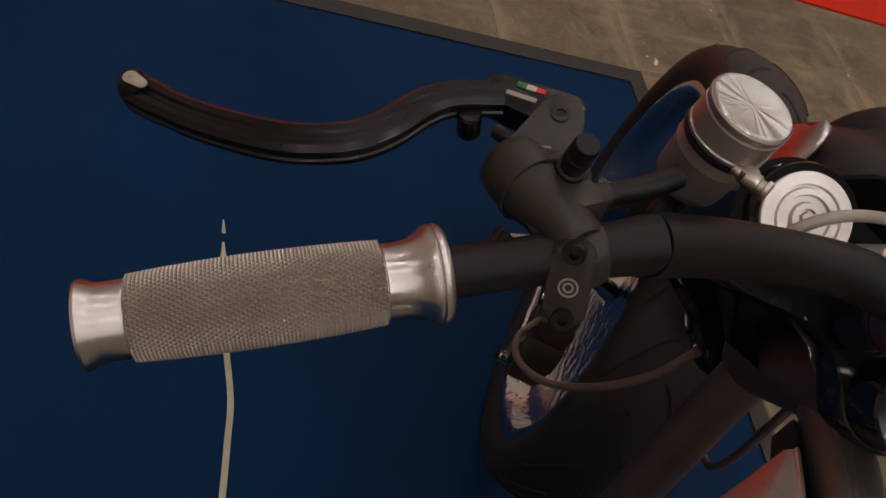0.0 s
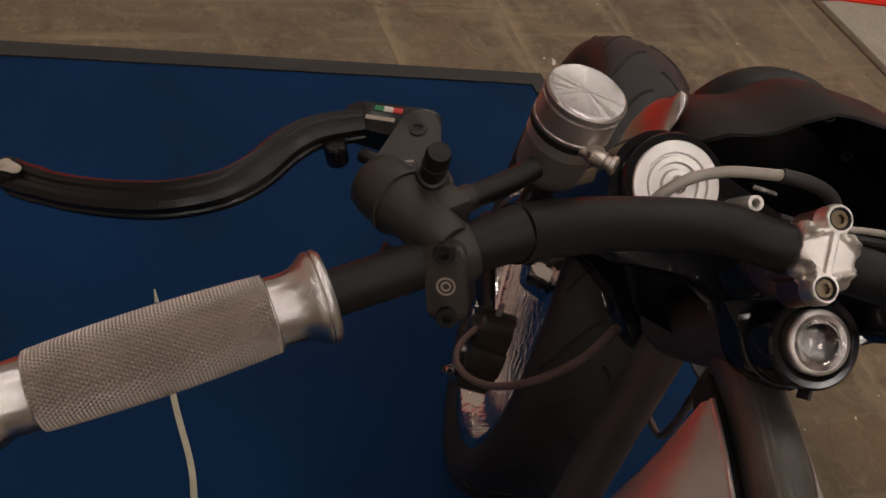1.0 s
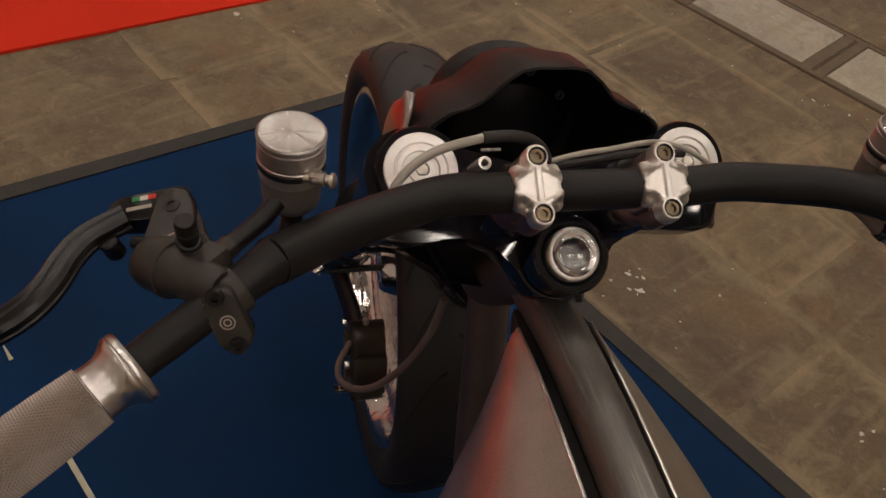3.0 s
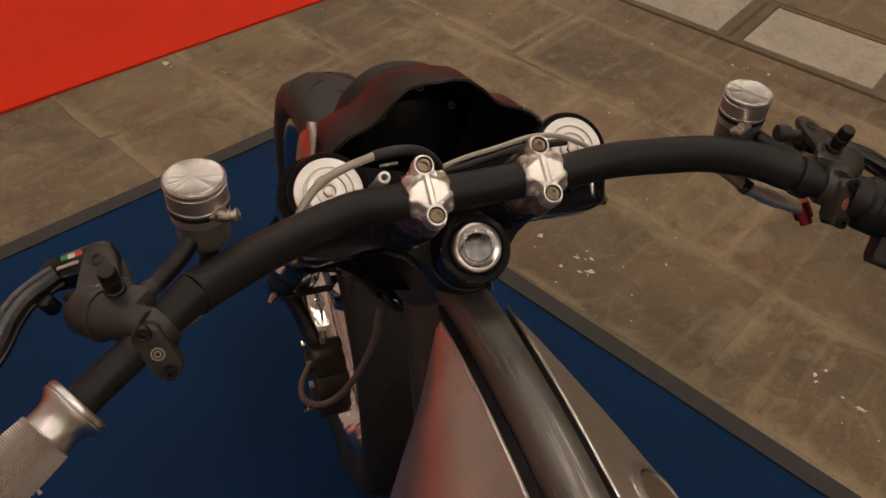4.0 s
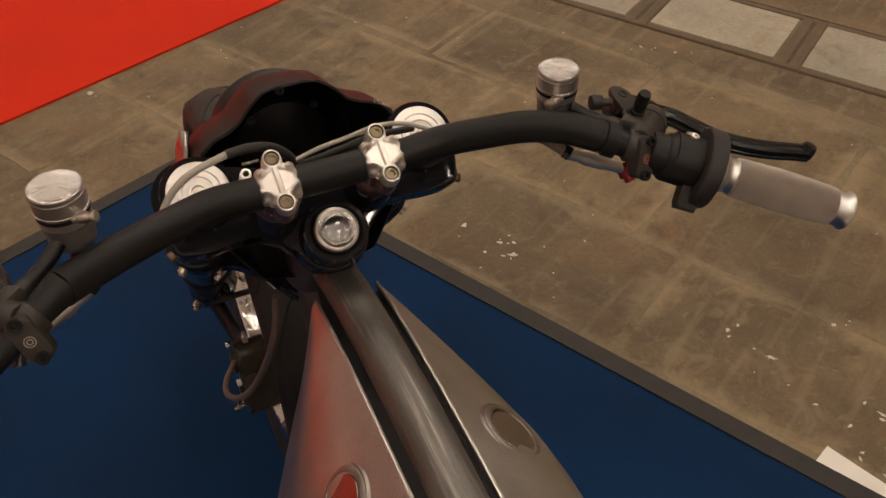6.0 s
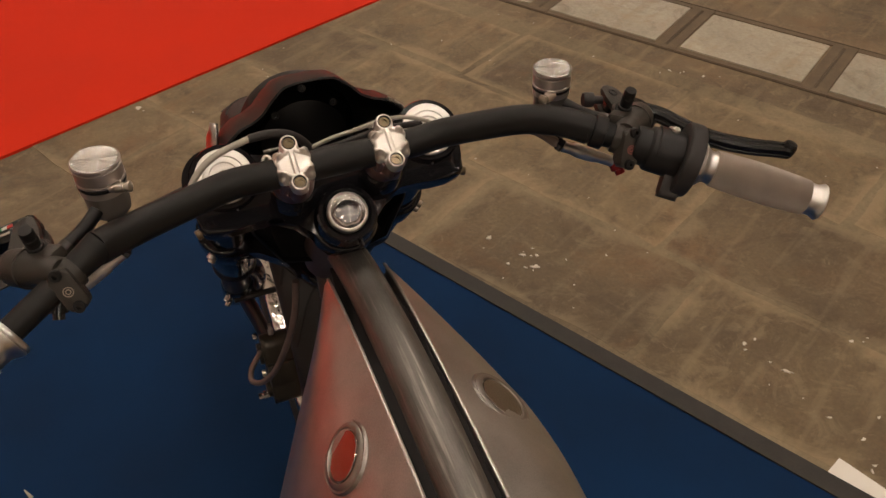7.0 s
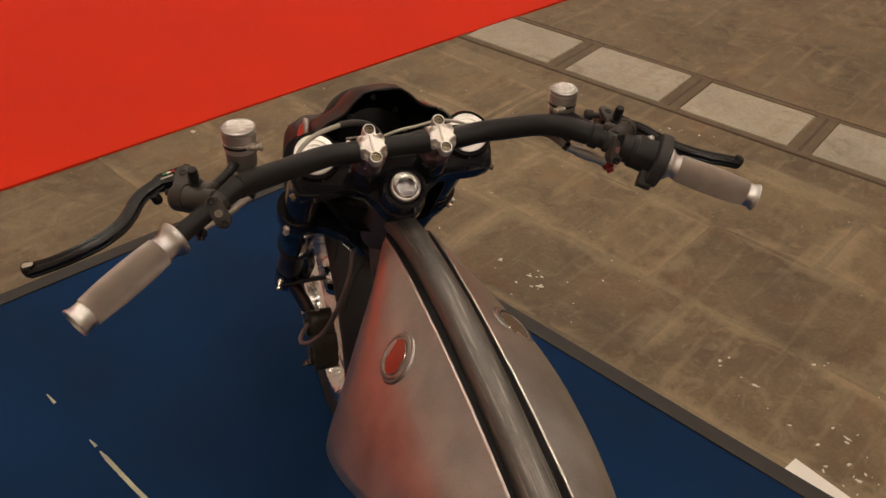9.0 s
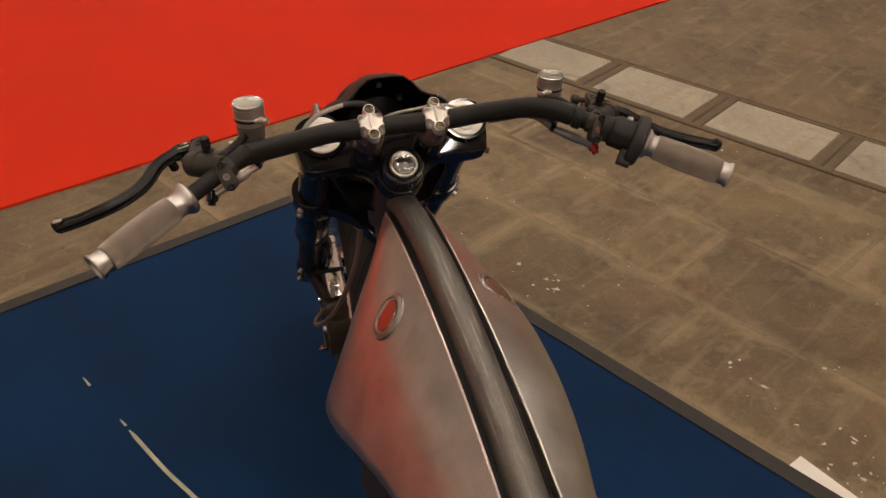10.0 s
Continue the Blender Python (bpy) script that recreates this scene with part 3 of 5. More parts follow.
for row in range(-1, 4):
    a = 0.648 + PITCH * (row + 0.5)
    if a > 1.68:
        continue
    off = (0.007, -0.10, 0.185, -0.23)[row % 4]
    for k in range(-7, 5):
        b = off + LENGTH * (k + 0.5)
        p = AX * a + BX * b
        if p.x < -2.4 or p.y < -1.2 or p.y > 3.6 or p.x > 4.2 or (p - Vector((0, 0.2, 0))).length > 3.6:
            continue
        # none right below the mat
        r = p - CORNER
        if 0.4 < r.dot(Vector((0.397, -0.918, 0))) < 3.2 and 0.4 < -r.dot(Vector((0.877, 0.480, 0))) < 1.6:
            continue
        lay(rng.choice(flag_mesh), "flagstone", FLAG, a, b, 0.02)
# the row of pale stones in dark frames
S0 = Vector((1.100, 1.700, 0))
SU, SV = Vector((0.8434, 0.5373, 0)), Vector((0.5373, -0.8434, 0))
SP, SL, SW = 0.4435, 0.368, 0.262


def lay_row(mesh, name, across, along):
    ob = new(name, mesh)
    ob.parent = floor
    q = S0 + SU * across + SV * along
    ob.matrix_basis = Matrix.Translation(q * UNIT) @ pose(0, 0, 0, 0, 0, 32.5)
    return ob


def bar_piece(w, h, top, mat):
    return shared(prism([(-w / 2, -h / 2), (w / 2, -h / 2), (w / 2, h / 2), (-w / 2, h / 2)], -0.003, top, bevel=0.0008, steps=1), mat)


for k in range(-5, 8):
    lay_row(slab_mesh[k % 2], "pale_slab", SW / 2, SL / 2 + SP * k)
bar_mesh = bar_piece(SW + 0.03, 0.030, 0.0034, GROOVE)
rail_mesh = bar_piece(0.022, SP - 0.002, 0.0032, GROOVE)
SLOT = material("dark_brown_slot", (0.085, 0.062, 0.038), 0.8, 0.0, bump=0.2, scale=20, fine=300, spread=0.4)
slot_mesh = bar_piece(SW + 0.05, 0.0065, 0.0030, SLOT)
line_mesh = bar_piece(0.004, SP - 0.002, 0.0030, SLOT)
for k in range(-5, 9):
    for q in (0.0175, 0.0565):
        lay_row(bar_mesh, "cross_bar", SW / 2, SP * k - q)
    lay_row(slot_mesh, "slot", SW / 2, SP * k - 0.037)
    for q in (-0.014, SW + 0.014):
        lay_row(rail_mesh, "side_bar", q, SP / 2 + SP * k)
    for q in (-0.030, SW + 0.030):
        lay_row(line_mesh, "slot", q, SP / 2 + SP * k)

# ---------- the motorcycle ----------
bike = thing("motorcycle", "custom motorcycle with bare metal tanks and black fork", "motorcycle")

RAKE = radians(39)
DOWN = Vector((0, math.sin(RAKE), -math.cos(RAKE)))     # along the fork, downwards
FWD = Vector((0, math.cos(RAKE), math.sin(RAKE)))       # across the fork, forwards
OUT = Vector((0.814, -0.526, -0.246)).normalized()      # along the right grip, outwards
BARX = Vector((0.1954, -0.0515, 0.8385))


def sided(v, side):
    return Vector((v[0] * side, v[1], v[2]))


def grip_point(s, side=1):
    return sided(BARX + OUT * s, side)


def grip_basis(s, side):
    return basis(grip_point(s, side), sided(OUT, side), (0, 0, 1))


# handlebar
half = [(0.0, 0.0118, 0.8205), (0.03, 0.0118, 0.8205), (0.06, 0.0118, 0.8203), (0.09, 0.0113, 0.8208), (0.12, 0.0, 0.8275), (0.15, -0.0170, 0.8362), (0.175, -0.0350, 0.8392), BARX[:]]
right = smooth_line([(x, y, z + (0.0025 if 0.08 < x < 0.18 else 0)) for x, y, z in half], 6)
left = mirrored(smooth_line([(x, y, z - {0.12: 0.005, 0.15: 0.009, 0.175: 0.006}.get(x, 0)) for x, y, z in half], 6))[::-1]
bar = part("handlebar", sweep(left[:-1] + right, 0.0125, 32), BLACK_BAR, bike, "tapered black anodised handlebar")
for side in (1, -1):
    pts = [grip_point(s, side) for s in (-0.004, 0.0, 0.012, 0.03, 0.09, 0.19)]
    part("bar_end", sweep(pts, [0.0117, 0.0115, 0.0105, 0.0096, 0.0092, 0.0092], 28), BLACK_BAR, bar)


def knurl(profile_r, s0, s1, m, around=52, along=32, depth=0.0011):
    """A sleeve of small raised diamonds."""
    bm = bmesh.new()
    made = {}

    def vert(i, j, high):
        key = (i % (2 * around), j)
        if key not in made:
            s = s0 + (s1 - s0) * j / (2 * along)
            a = math.pi * i / around
            r = profile_r(s) + (depth if high else 0)
            made[key] = bm.verts.new(m @ Vector((r * math.cos(a), r * math.sin(a), s)))
        return made[key]

    for j in range(0, 2 * along + 1):
        for i in range(j % 2, 2 * around, 2):
            c = vert(i, j, True)
            ring = [(i + 1, j, False), (i, j + 1, False), (i - 1, j, False), (i, j - 1, False)]
            ring = [vert(*q) if 0 <= q[1] <= 2 * along else None for q in ring]
            for a, b in zip(ring, ring[1:] + ring[:1]):
                if a and b:
                    bm.faces.new((c, a, b))
    return bm


def grip_radius(s):
    k = (s - 0.1) / 0.0835
    return 0.0136 + 0.0018 * math.sin(math.pi * min(1, max(0, k * 0.92 + 0.06))) ** 0.8


for side in (-1, 1):
    g0 = grip_basis(0, side)
    c0, k0, k1 = (0.0775, 0.1, 0.1835) if side < 0 else (0.0915, 0.106, 0.186)

    def spread(s):
        """Shifts a place along the left grip to its like on this one."""
        return c0 + (s - 0.0775) * (k0 - c0) / 0.0225 if s < 0.1 else (k0 + (s - 0.1) * (k1 - k0) / 0.0835 if s < 0.1835 else k1 + (s - 0.1835) * (0.1985 - k1) / 0.015)

    grip = part("grip", knurl(lambda s: grip_radius(0.1 + (s - k0) * 0.0835 / (k1 - k0)), k0, k1, g0), ALU_KNURL, bike, "knurled bare aluminium grip", smooth=False)
    part("sleeve", lathe([(r, spread(s)) for r, s in [(0.0112, 0.0995), (grip_radius(0.1) - 0.0003, 0.0996), (grip_radius(0.1) - 0.0003, 0.102), (0.0122, 0.104), (0.0122, 0.18), (0.0134, 0.1815), (0.0134, 0.1837), (0.0112, 0.1838)]], g0, 48), ALU_MATT, grip)
    part("collar", lathe([(r, spread(s)) for r, s in [(0.0113, 0.0775), (0.0166, 0.0775), (0.0177, 0.0785), (0.0183, 0.0795), (0.0183, 0.0808), (0.0178, 0.0815), (0.0184, 0.0822), (0.0182, 0.0835), (0.0170, 0.0852), (0.0155, 0.0872), (0.0142, 0.0895), (0.0136, 0.092), (0.0134, 0.0955), (0.0135, 0.0992), (0.0128, 0.0995), (0.0113, 0.0995)]], g0, 64), ALU_BRIGHT, grip, "polished flared collar", at=g0)
    part("end_cap", lathe([(r, spread(s)) for r, s in [(0.0113, 0.1839), (0.0130, 0.184), (0.0134, 0.1846), (0.0133, 0.1925), (0.0140, 0.1952), (0.0150, 0.197), (0.0154, 0.1982), (0.0150, 0.1993), (0.0126, 0.1996), (0.0112, 0.198), (0.0105, 0.1965), (0.0035, 0.1965), (0.003, 0.194), (0, 0.194)]], g0, 64), ALU_BRIGHT, grip, "polished flared end cap", at=g0)
    hole = basis(grip_point(spread(0.1022), side) + (Vector((0, -0.55, 0.83)).normalized() * 0.0132), Vector((0, -0.55, 0.83)))
    part("grub_screw", lathe([(0.0011, -0.001), (0.0011, 0.0009), (0, 0.0009)], hole, 16), BLACK_MATT, grip)

# ----- clamps that hold the bar -----
CN = Vector((0, -0.545, 0.838)).normalized()            # out of the clamps' caps


def clamp_outline(grow=0.0, n=120):
    """The cap from above: a rounded block nicked at its sides, with a round bolt lug at either end."""
    out = []
    for k in range(n):
        t = 2 * math.pi * (k + 0.5) / n
        d = Vector((math.cos(t), math.sin(t)))
        best = min(0.0150 / max(1e-6, abs(d.x)), 0.0142 / max(1e-6, abs(d.y)), 0.0272 / max(1e-6, abs(d.x) + abs(d.y)))
        best -= 0.0012 * math.exp(-(d.y * 0.015 / 0.0022) ** 2)
        for s in (-1, 1):
            c = Vector((0, s * 0.0172))
            along = d.dot(c)
            off2 = c.length_squared - along * along
            if along > 0 and off2 < 0.0078 ** 2:
                best = max(best, along + math.sqrt(0.0078 ** 2 - off2))
        out.append((d * (best + grow))[:])
    return [((out[i - 1][0] + 2 * out[i][0] + out[(i + 1) % n][0]) / 4, (out[i - 1][1] + 2 * out[i][1] + out[(i + 1) % n][1]) / 4) for i in range(n)]


def step(a, b, v):
    v = min(1, max(0, (v - a) / (b - a)))
    return v * v * (3 - 2 * v)


def clamp_height(x, y):
    """Relief of the cap: a middle rib forking towards the sides, hollow panels, lugs round the bolts."""
    ax, ay = abs(x), abs(y)
    h = 0.0144
    h += 0.0018 * (1 - step(0.0013, 0.0024, ax)) * (1 - step(0.012, 0.014, ay))
    fork = abs(ay - (0.0125 - 0.55 * ax))
    h += 0.0016 * (1 - step(0.0010, 0.0022, fork)) * step(0.001, 0.003, ax)
    h -= 0.0050 * step(0.0018, 0.0042, ay - (0.0125 - 0.55 * ax)) * step(0.004, 0.007, ax)
    h -= 0.0014 * step(0.011, 0.0150, ax)
    bead = math.hypot(ax - 0.0115, ay - 0.0098)
    h += 0.0048 * math.sqrt(max(0.0, 1 - (bead / 0.0042) ** 2))
    lug = math.hypot(x, ay - 0.0172)
    h = h + (0.0166 - h) * (1 - step(0.0066, 0.0082, lug))
    h -= 0.0045 * (1 - step(0.0040, 0.0052, lug))
    return h


def clamp_cap(m):
    bm = bmesh.new()
    edge = clamp_outline()
    n = len(edge)
    rings = []
    levels = [(k / 22, 0.0) for k in range(1, 22)] + [(0.985, 0.0004), (1.0, 0.0014)]
    for f, drop in levels:
        rings.append([bm.verts.new(m @ Vector((x * f, y * f, clamp_height(x * f, y * f) - drop))) for x, y in edge])
    rings.append([bm.verts.new(m @ Vector((x, y, 0.0062))) for x, y in edge])
    mid = bm.verts.new(m @ Vector((0, 0, clamp_height(0, 0))))
    low = bm.verts.new(m @ Vector((0, 0, 0.0062)))
    for i in range(n):
        j = (i + 1) % n
        bm.faces.new((mid, rings[0][i], rings[0][j]))
        bm.faces.new((low, rings[-1][j], rings[-1][i]))
        for a, b in zip(rings, rings[1:]):
            bm.faces.new((a[i], b[i], b[j], a[j]))
    return bm


for side in (-1, 1):
    c = Vector((side * 0.0405, 0.0118, 0.8205))
    cm = basis(c, CN, (1, 0, 0))
    clamp = part("bar_clamp", clamp_cap(cm), ALU_MATT, bike, "bare machined aluminium bar clamp", sharp=50)
    for q in (-1, 1):
        lug = cm @ pose(0, q * 0.0172, 0)
        part("recess", lathe([(0.0056, 0.0130), (0.0056, 0.01675), (0.0051, 0.01685), (0.0047, 0.0160), (0.0047, 0.0130)], lug, 32), BLACK_MATT, clamp)
        part("bolt", socket_bolt(lug @ pose(0, 0, 0.0128, 0, 0, 20), 0.0046, 0.0030, 0.0027), BRONZE, clamp, "dull bronze socket bolt")
    part("grub_screw", socket_bolt(cm @ pose(-0.0118, 0.0078, 0.0098), 0.0027, 0.0025, 0.0013), ALU, clamp)
    # lower half and riser, reflected red put into their colour
    part("lower_half", prism(clamp_outline(-0.0004)[::2], -0.0145, 0.0058, cm, bevel=0.0016, steps=2), RED_REFLECT, clamp)
    part("riser", lathe([(0.0165, -0.034), (0.0174, -0.033), (0.0178, -0.029), (0.0178, -0.016), (0.0168, -0.0142), (0, -0.0142)], basis(c, CN), 40), RED_REFLECT, clamp, "metal riser tinted rosy for the red it reflects")
    part("riser_base", lathe([(0.0175, -0.062), (0.0190, -0.060), (0.0190, -0.036), (0.0176, -0.0335), (0, -0.0335)], basis(c, CN), 40), BLACK_GLOSS, clamp, "gloss black boss below the riser")

# ----- fork -----
LEG = [Vector((-0.0925, 0.0755, 0.785)), Vector((0.099, 0.0745, 0.786))]
fork = part("fork", sweep([Vector((0, 0.02, 0.758)), Vector((0, 0.02, 0.758)) + DOWN * 0.2], 0.021, 32), BLACK_SATIN, bike, "black upside-down fork with two clamps")


def yoke(s0, thick, lug, name):
    """A fork clamp: stem boss, two leg rings and bowed arms between them, across the fork."""
    stem = Vector((0, 0.0165, 0.7585)) + DOWN * s0
    m = basis(stem, -DOWN, (1, 0, 0))
    inv = m.inverted()
    legs = [inv @ (p + DOWN * s0) for p in LEG]
    lx, ly = legs[1].x, legs[1].y
    ring = 0.0303
    pts = []
    for k in range(13):       # right leg ring, outer half
        a = radians(-18 + 108 * k / 12)
        pts.append((lx + ring * math.cos(a), ly + ring * math.sin(a)))
    pts.append((lx - 0.028, ly + 0.018))
    pts.append((0, ly + 0.004 - 0.012))
    front = pts
    back = []
    for k in range(9):        # stem boss, rear half
        a = radians(-8 - 164 * k / 8)
        back.append((0.031 * math.cos(a), 0.031 * math.sin(a)))
    # rear edge of an arm; on the top clamp out to the pinch lug behind the leg
    arm = [(0.0355, 0.0035), (0.045, 0.010), (0.058, 0.0185), (0.070, 0.0265)] + [(lx + ring * math.cos(radians(q)), ly + ring * math.sin(radians(q))) for q in range(-115, -24, 15)]
    if lug:
        arm = [(0.0345, 0.0050), (0.0385, 0.0105), (0.046, 0.0145), (0.058, 0.0163), (0.075, 0.0165), (0.092, 0.0150), (0.108, 0.0140), (0.1195, 0.0165), (0.1240, 0.0220), (0.1250, 0.034)]
    outline = front + [(-x, y) for x, y in front[-2::-1]] + [(-x, y) for x, y in arm[::-1]] + back[::-1] + arm
    own = prism(outline, -thick, 0, m, bevel=0.0045, steps=4)
    y0 = part(name, own, BLACK_GLOSS, fork, "gloss black fork clamp")
    return y0, m, legs


yoke_top, ym, legs = yoke(0.0215, 0.028, True, "top_clamp")
yoke_low, ym2, legs2 = yoke(0.215, 0.034, False, "bottom_clamp")
for side, top in zip((-1, 1), LEG):
    part("leg_ring", lathe([(0.0262, -0.034), (0.0300, -0.034), (0.0308, -0.032), (0.0308, -0.002), (0.0295, 0.0005), (0.0262, 0.0005)], basis(top, -DOWN), 56), BLACK_GLOSS, yoke_top)
    part("leg_ring", lathe([(0.0262, -0.045), (0.0330, -0.045), (0.0342, -0.042), (0.0342, -0.002), (0.0330, 0.0), (0.0262, 0.0)], basis(top + DOWN * 0.205, -DOWN), 56), BLACK_GLOSS, yoke_low)
    part("outer_tube", lathe([(0.0272, -0.39), (0.0282, -0.385), (0.0282, -0.27), (0.0268, -0.262), (0.0268, 0.001), (0.0250, 0.001)], basis(top, -DOWN), 56), BLACK_GLOSS, fork, "black fork tube")
    part("dust_seal", lathe([(0.021, -0.408), (0.0275, -0.407), (0.0290, -0.403), (0.0290, -0.394), (0.0275, -0.39), (0.02, -0.39)], basis(top, -DOWN), 48), BLACK_MATT, fork)
    part("stanchion", lathe([(0.0205, -0.585), (0.0205, -0.39)], basis(top, -DOWN), 40), BLACK_SATIN, fork)
    part("leg_foot", lathe([(0.0205, -0.565), (0.0222, -0.568), (0.0232, -0.575), (0.0232, -0.668), (0.0215, -0.682), (0.0150, -0.692), (0, -0.695)], basis(top, -DOWN), 40), BLACK_GLOSS, fork, "black foot of a fork leg")
    ft = top + DOWN * 0.610
    inward = Vector((-side, 0, 0))
    part("caliper_lug", sweep([top + DOWN * 0.455 + inward * 0.018, top + DOWN * 0.49 + inward * 0.027, top + DOWN * 0.54 + inward * 0.030, top + DOWN * 0.62 + inward * 0.030, top + DOWN * 0.66 + inward * 0.024], [(0.008, 0.012), (0.013, 0.017), (0.015, 0.020), (0.015, 0.020), (0.010, 0.014)], 18, up=(1, 0, 0)), BLACK_GLOSS, fork, "black lug on the inside of a fork leg")
    part("axle_boss", lathe([(0, -0.023), (0.0225, -0.023), (0.0245, -0.021), (0.0245, 0.021), (0.0225, 0.023), (0.0135, 0.023), (0.0125, 0.019), (0, 0.019)], basis(ft, (side, 0, 0)), 40), BLACK_GLOSS, fork)
    for q in (-0.024, 0.030):
        part("pinch_bolt", socket_bolt(basis(ft + DOWN * q - FWD * 0.0175 + Vector((side * 0.0165, 0, 0)), Vector((side, 0, 0)) - FWD), 0.0046, 0.0085), CHROME, fork)
    # cap on the leg, turned in rings
    cap = part("fork_cap", lathe([(0.0250, -0.002), (0.0252, 0.0022), (0.0246, 0.003), (0.0185, 0.0032), (0.0179, 0.0014), (0.0168, 0.0014), (0.0162, 0.0030), (0.0129, 0.0032), (0.0123, 0.0010), (0.0091, 0.0010), (0.0084, 0.0036), (0.0053, 0.0040), (0.0048, 0.0018), (0.0000, 0.0018)], basis(top, -DOWN), 72), ALU_TURNED, fork, "bare turned aluminium fork cap", at=basis(top, -DOWN))
    part("adjuster", prism([(0.0042 * math.cos(math.pi * i / 3), 0.0042 * math.sin(math.pi * i / 3)) for i in range(6)], 0.0017, 0.0052, bevel=0.0005), STEEL, cap)
    # pinch bolts at the back of the clamps
    p = Vector((side * 0.1240, 0.0165, 0.7585)) + FWD * 0.022 + DOWN * 0.0355
    part("clamp_bolt", socket_bolt(basis(p, Vector((side, 0, 0)) - FWD * 0.35), 0.0046, 0.0045), BRONZE, fork, "dull bronzed clamp bolt")
    for s0 in (0.216, 0.238):
        p = top + DOWN * s0 - FWD * 0.0215 + Vector((side * 0.0255, 0, 0))
        part("clamp_bolt", socket_bolt(basis(p, Vector((side, 0, 0)) - FWD), 0.0042, 0.006), STEEL, fork, "dull steel clamp bolt")
    part("slit", block(0.0016, 0.0016, 0.03, basis(top - FWD * 0.0308 + DOWN * 0.017 - Vector((side * 0.004, 0, 0)), -DOWN), 0), BLACK_MATT, fork)
    # bolt on top of the clamp, between leg and bar clamp
    tb = Vector((side * 0.055, 0.0647, 0.7975))
    part("top_bolt", socket_bolt(basis(tb + DOWN * 0.040, -DOWN), 0.0048, 0.0475, 0.0024), ALU_MATT, yoke_top)
    part("bracket_plate", block(0.014, 0.0026, 0.002, basis((side * 0.048, 0.073, 0.803), (0, -0.3, 0.95)), 0.0006), RAW, yoke_top)

# stem nut, polished, in a black slit boss
SN = Vector((0, 0.0165, 0.7585))
sm = basis(SN, -DOWN, (1, 0, 0))
part("stem_ring", lathe([(0.0185, 0.0), (0.0185, -0.024), (0.0275, -0.024), (0.0275, -0.004), (0.0268, 0.0015), (0.0265, 0.004), (0.025, 0.0055), (0.0215, 0.0055), (0.0195, 0.0035), (0.0185, 0.0)], sm, 64), BLACK_GLOSS, yoke_top)
part("stem_slit", block(0.0016, 0.012, 0.012, sm @ pose(0.006, -0.0255, -0.0025), 0), BLACK_MATT, yoke_top)
nut = part("stem_nut", lathe([(0.0180, 0.0), (0.0183, 0.0070), (0.0177, 0.0090), (0.0168, 0.0098), (0.0152, 0.0100)], sm, 64), ALU_MATT, bike, "bright turned steering stem nut")
hexed = [(0.0128 + 0.0005 * math.cos(6 * a), a) for a in [2 * math.pi * k / 48 for k in range(48)]]
bm = bmesh.new()
levels = [[bm.verts.new(sm @ Vector((r * math.cos(a), r * math.sin(a), z))) for r, a in q] for q, z in (([(0.0153, a) for _, a in hexed], 0.0100), (hexed, 0.0090), ([(r - 0.0014, a) for r, a in hexed], 0.0098), ([(0.0108, a) for _, a in hexed], 0.0096))]
for p, q in zip(levels, levels[1:]):
    for k in range(48):
        bm.faces.new((p[k], p[(k + 1) % 48], q[(k + 1) % 48], q[k]))
part("bevel", bm, ALU, nut)
part("dome", lathe([(0.0110, 0.0090), (0.0109, 0.0097), (0.0100, 0.0102), (0.0, 0.0103)], sm, 40), CHROME_GREY, nut)

# ----- front wheel -----
HUB = Vector((0, 0.440, 0.30))
wm = basis(HUB, (1, 0, 0), (0, 0, 1))
dish = [(0.0, -0.03), (0.03, -0.03), (0.034, -0.026), (0.045, -0.006), (0.10, -0.004), (0.195, -0.004), (0.208, -0.0055), (0.217, -0.009), (0.2215, -0.014), (0.2255, -0.026), (0.229, -0.0395), (0.232, -0.0435), (0.238, -0.0455), (0.2435, -0.044), (0.245, -0.041), (0.238, -0.034), (0.232, -0.02), (0.23, 0)]
wheel = part("front_wheel", lathe(dish + [(r, -h) for r, h in dish[-2::-1]], wm, 128), WHEEL_METAL, bike, "polished dished front wheel")
prof = [(0.236, -0.040), (0.2465, -0.0455), (0.252, -0.0495), (0.262, -0.0528), (0.272, -0.0532), (0.282, -0.0505), (0.2895, -0.0430), (0.2945, -0.0325), (0.2985, -0.0170), (0.30, 0.0)]
prof = prof + [(r, -h) for r, h in prof[-2::-1]]
tyre = part("tyre", lathe(prof, wm, 144), RUBBER, wheel, "black road tyre with curved grooves")
# grooves of the tread: curved strips on the surface, their shade given as darker rubber
for k in range(22):
    for q in (-1, 1):
        a0 = 2 * math.pi * (k + (0.5 if q > 0 else 0)) / 22
        line = []
        for j in range(9):
            u = j / 8
            h = q * (0.006 + 0.041 * u)
            ah = abs(h)
            r = 0.30 - 0.0015 * (ah / 0.017) ** 2 if ah < 0.017 else (0.2985 - 0.004 * (ah - 0.017) / 0.0155 if ah < 0.0325 else (0.2945 - 0.005 * (ah - 0.0325) / 0.0105 if ah < 0.043 else 0.2895 - 0.0075 * (ah - 0.043) / 0.0075))
            a = a0 + 0.24 * u ** 1.6
            line.append(wm @ Vector(((r + 0.0002) * math.cos(a), (r + 0.0002) * math.sin(a), h)))
        part("groove", sweep(line, [(0.0006, 0.0022)] * 9, 6), GROOVE_SHADE, tyre)
part("axle", lathe([(0, -0.102), (0.0045, -0.102), (0.0048, -0.100), (0.0048, 0.100), (0.0045, 0.102), (0, 0.102)], wm, 32), BLACK_MATT, wheel)

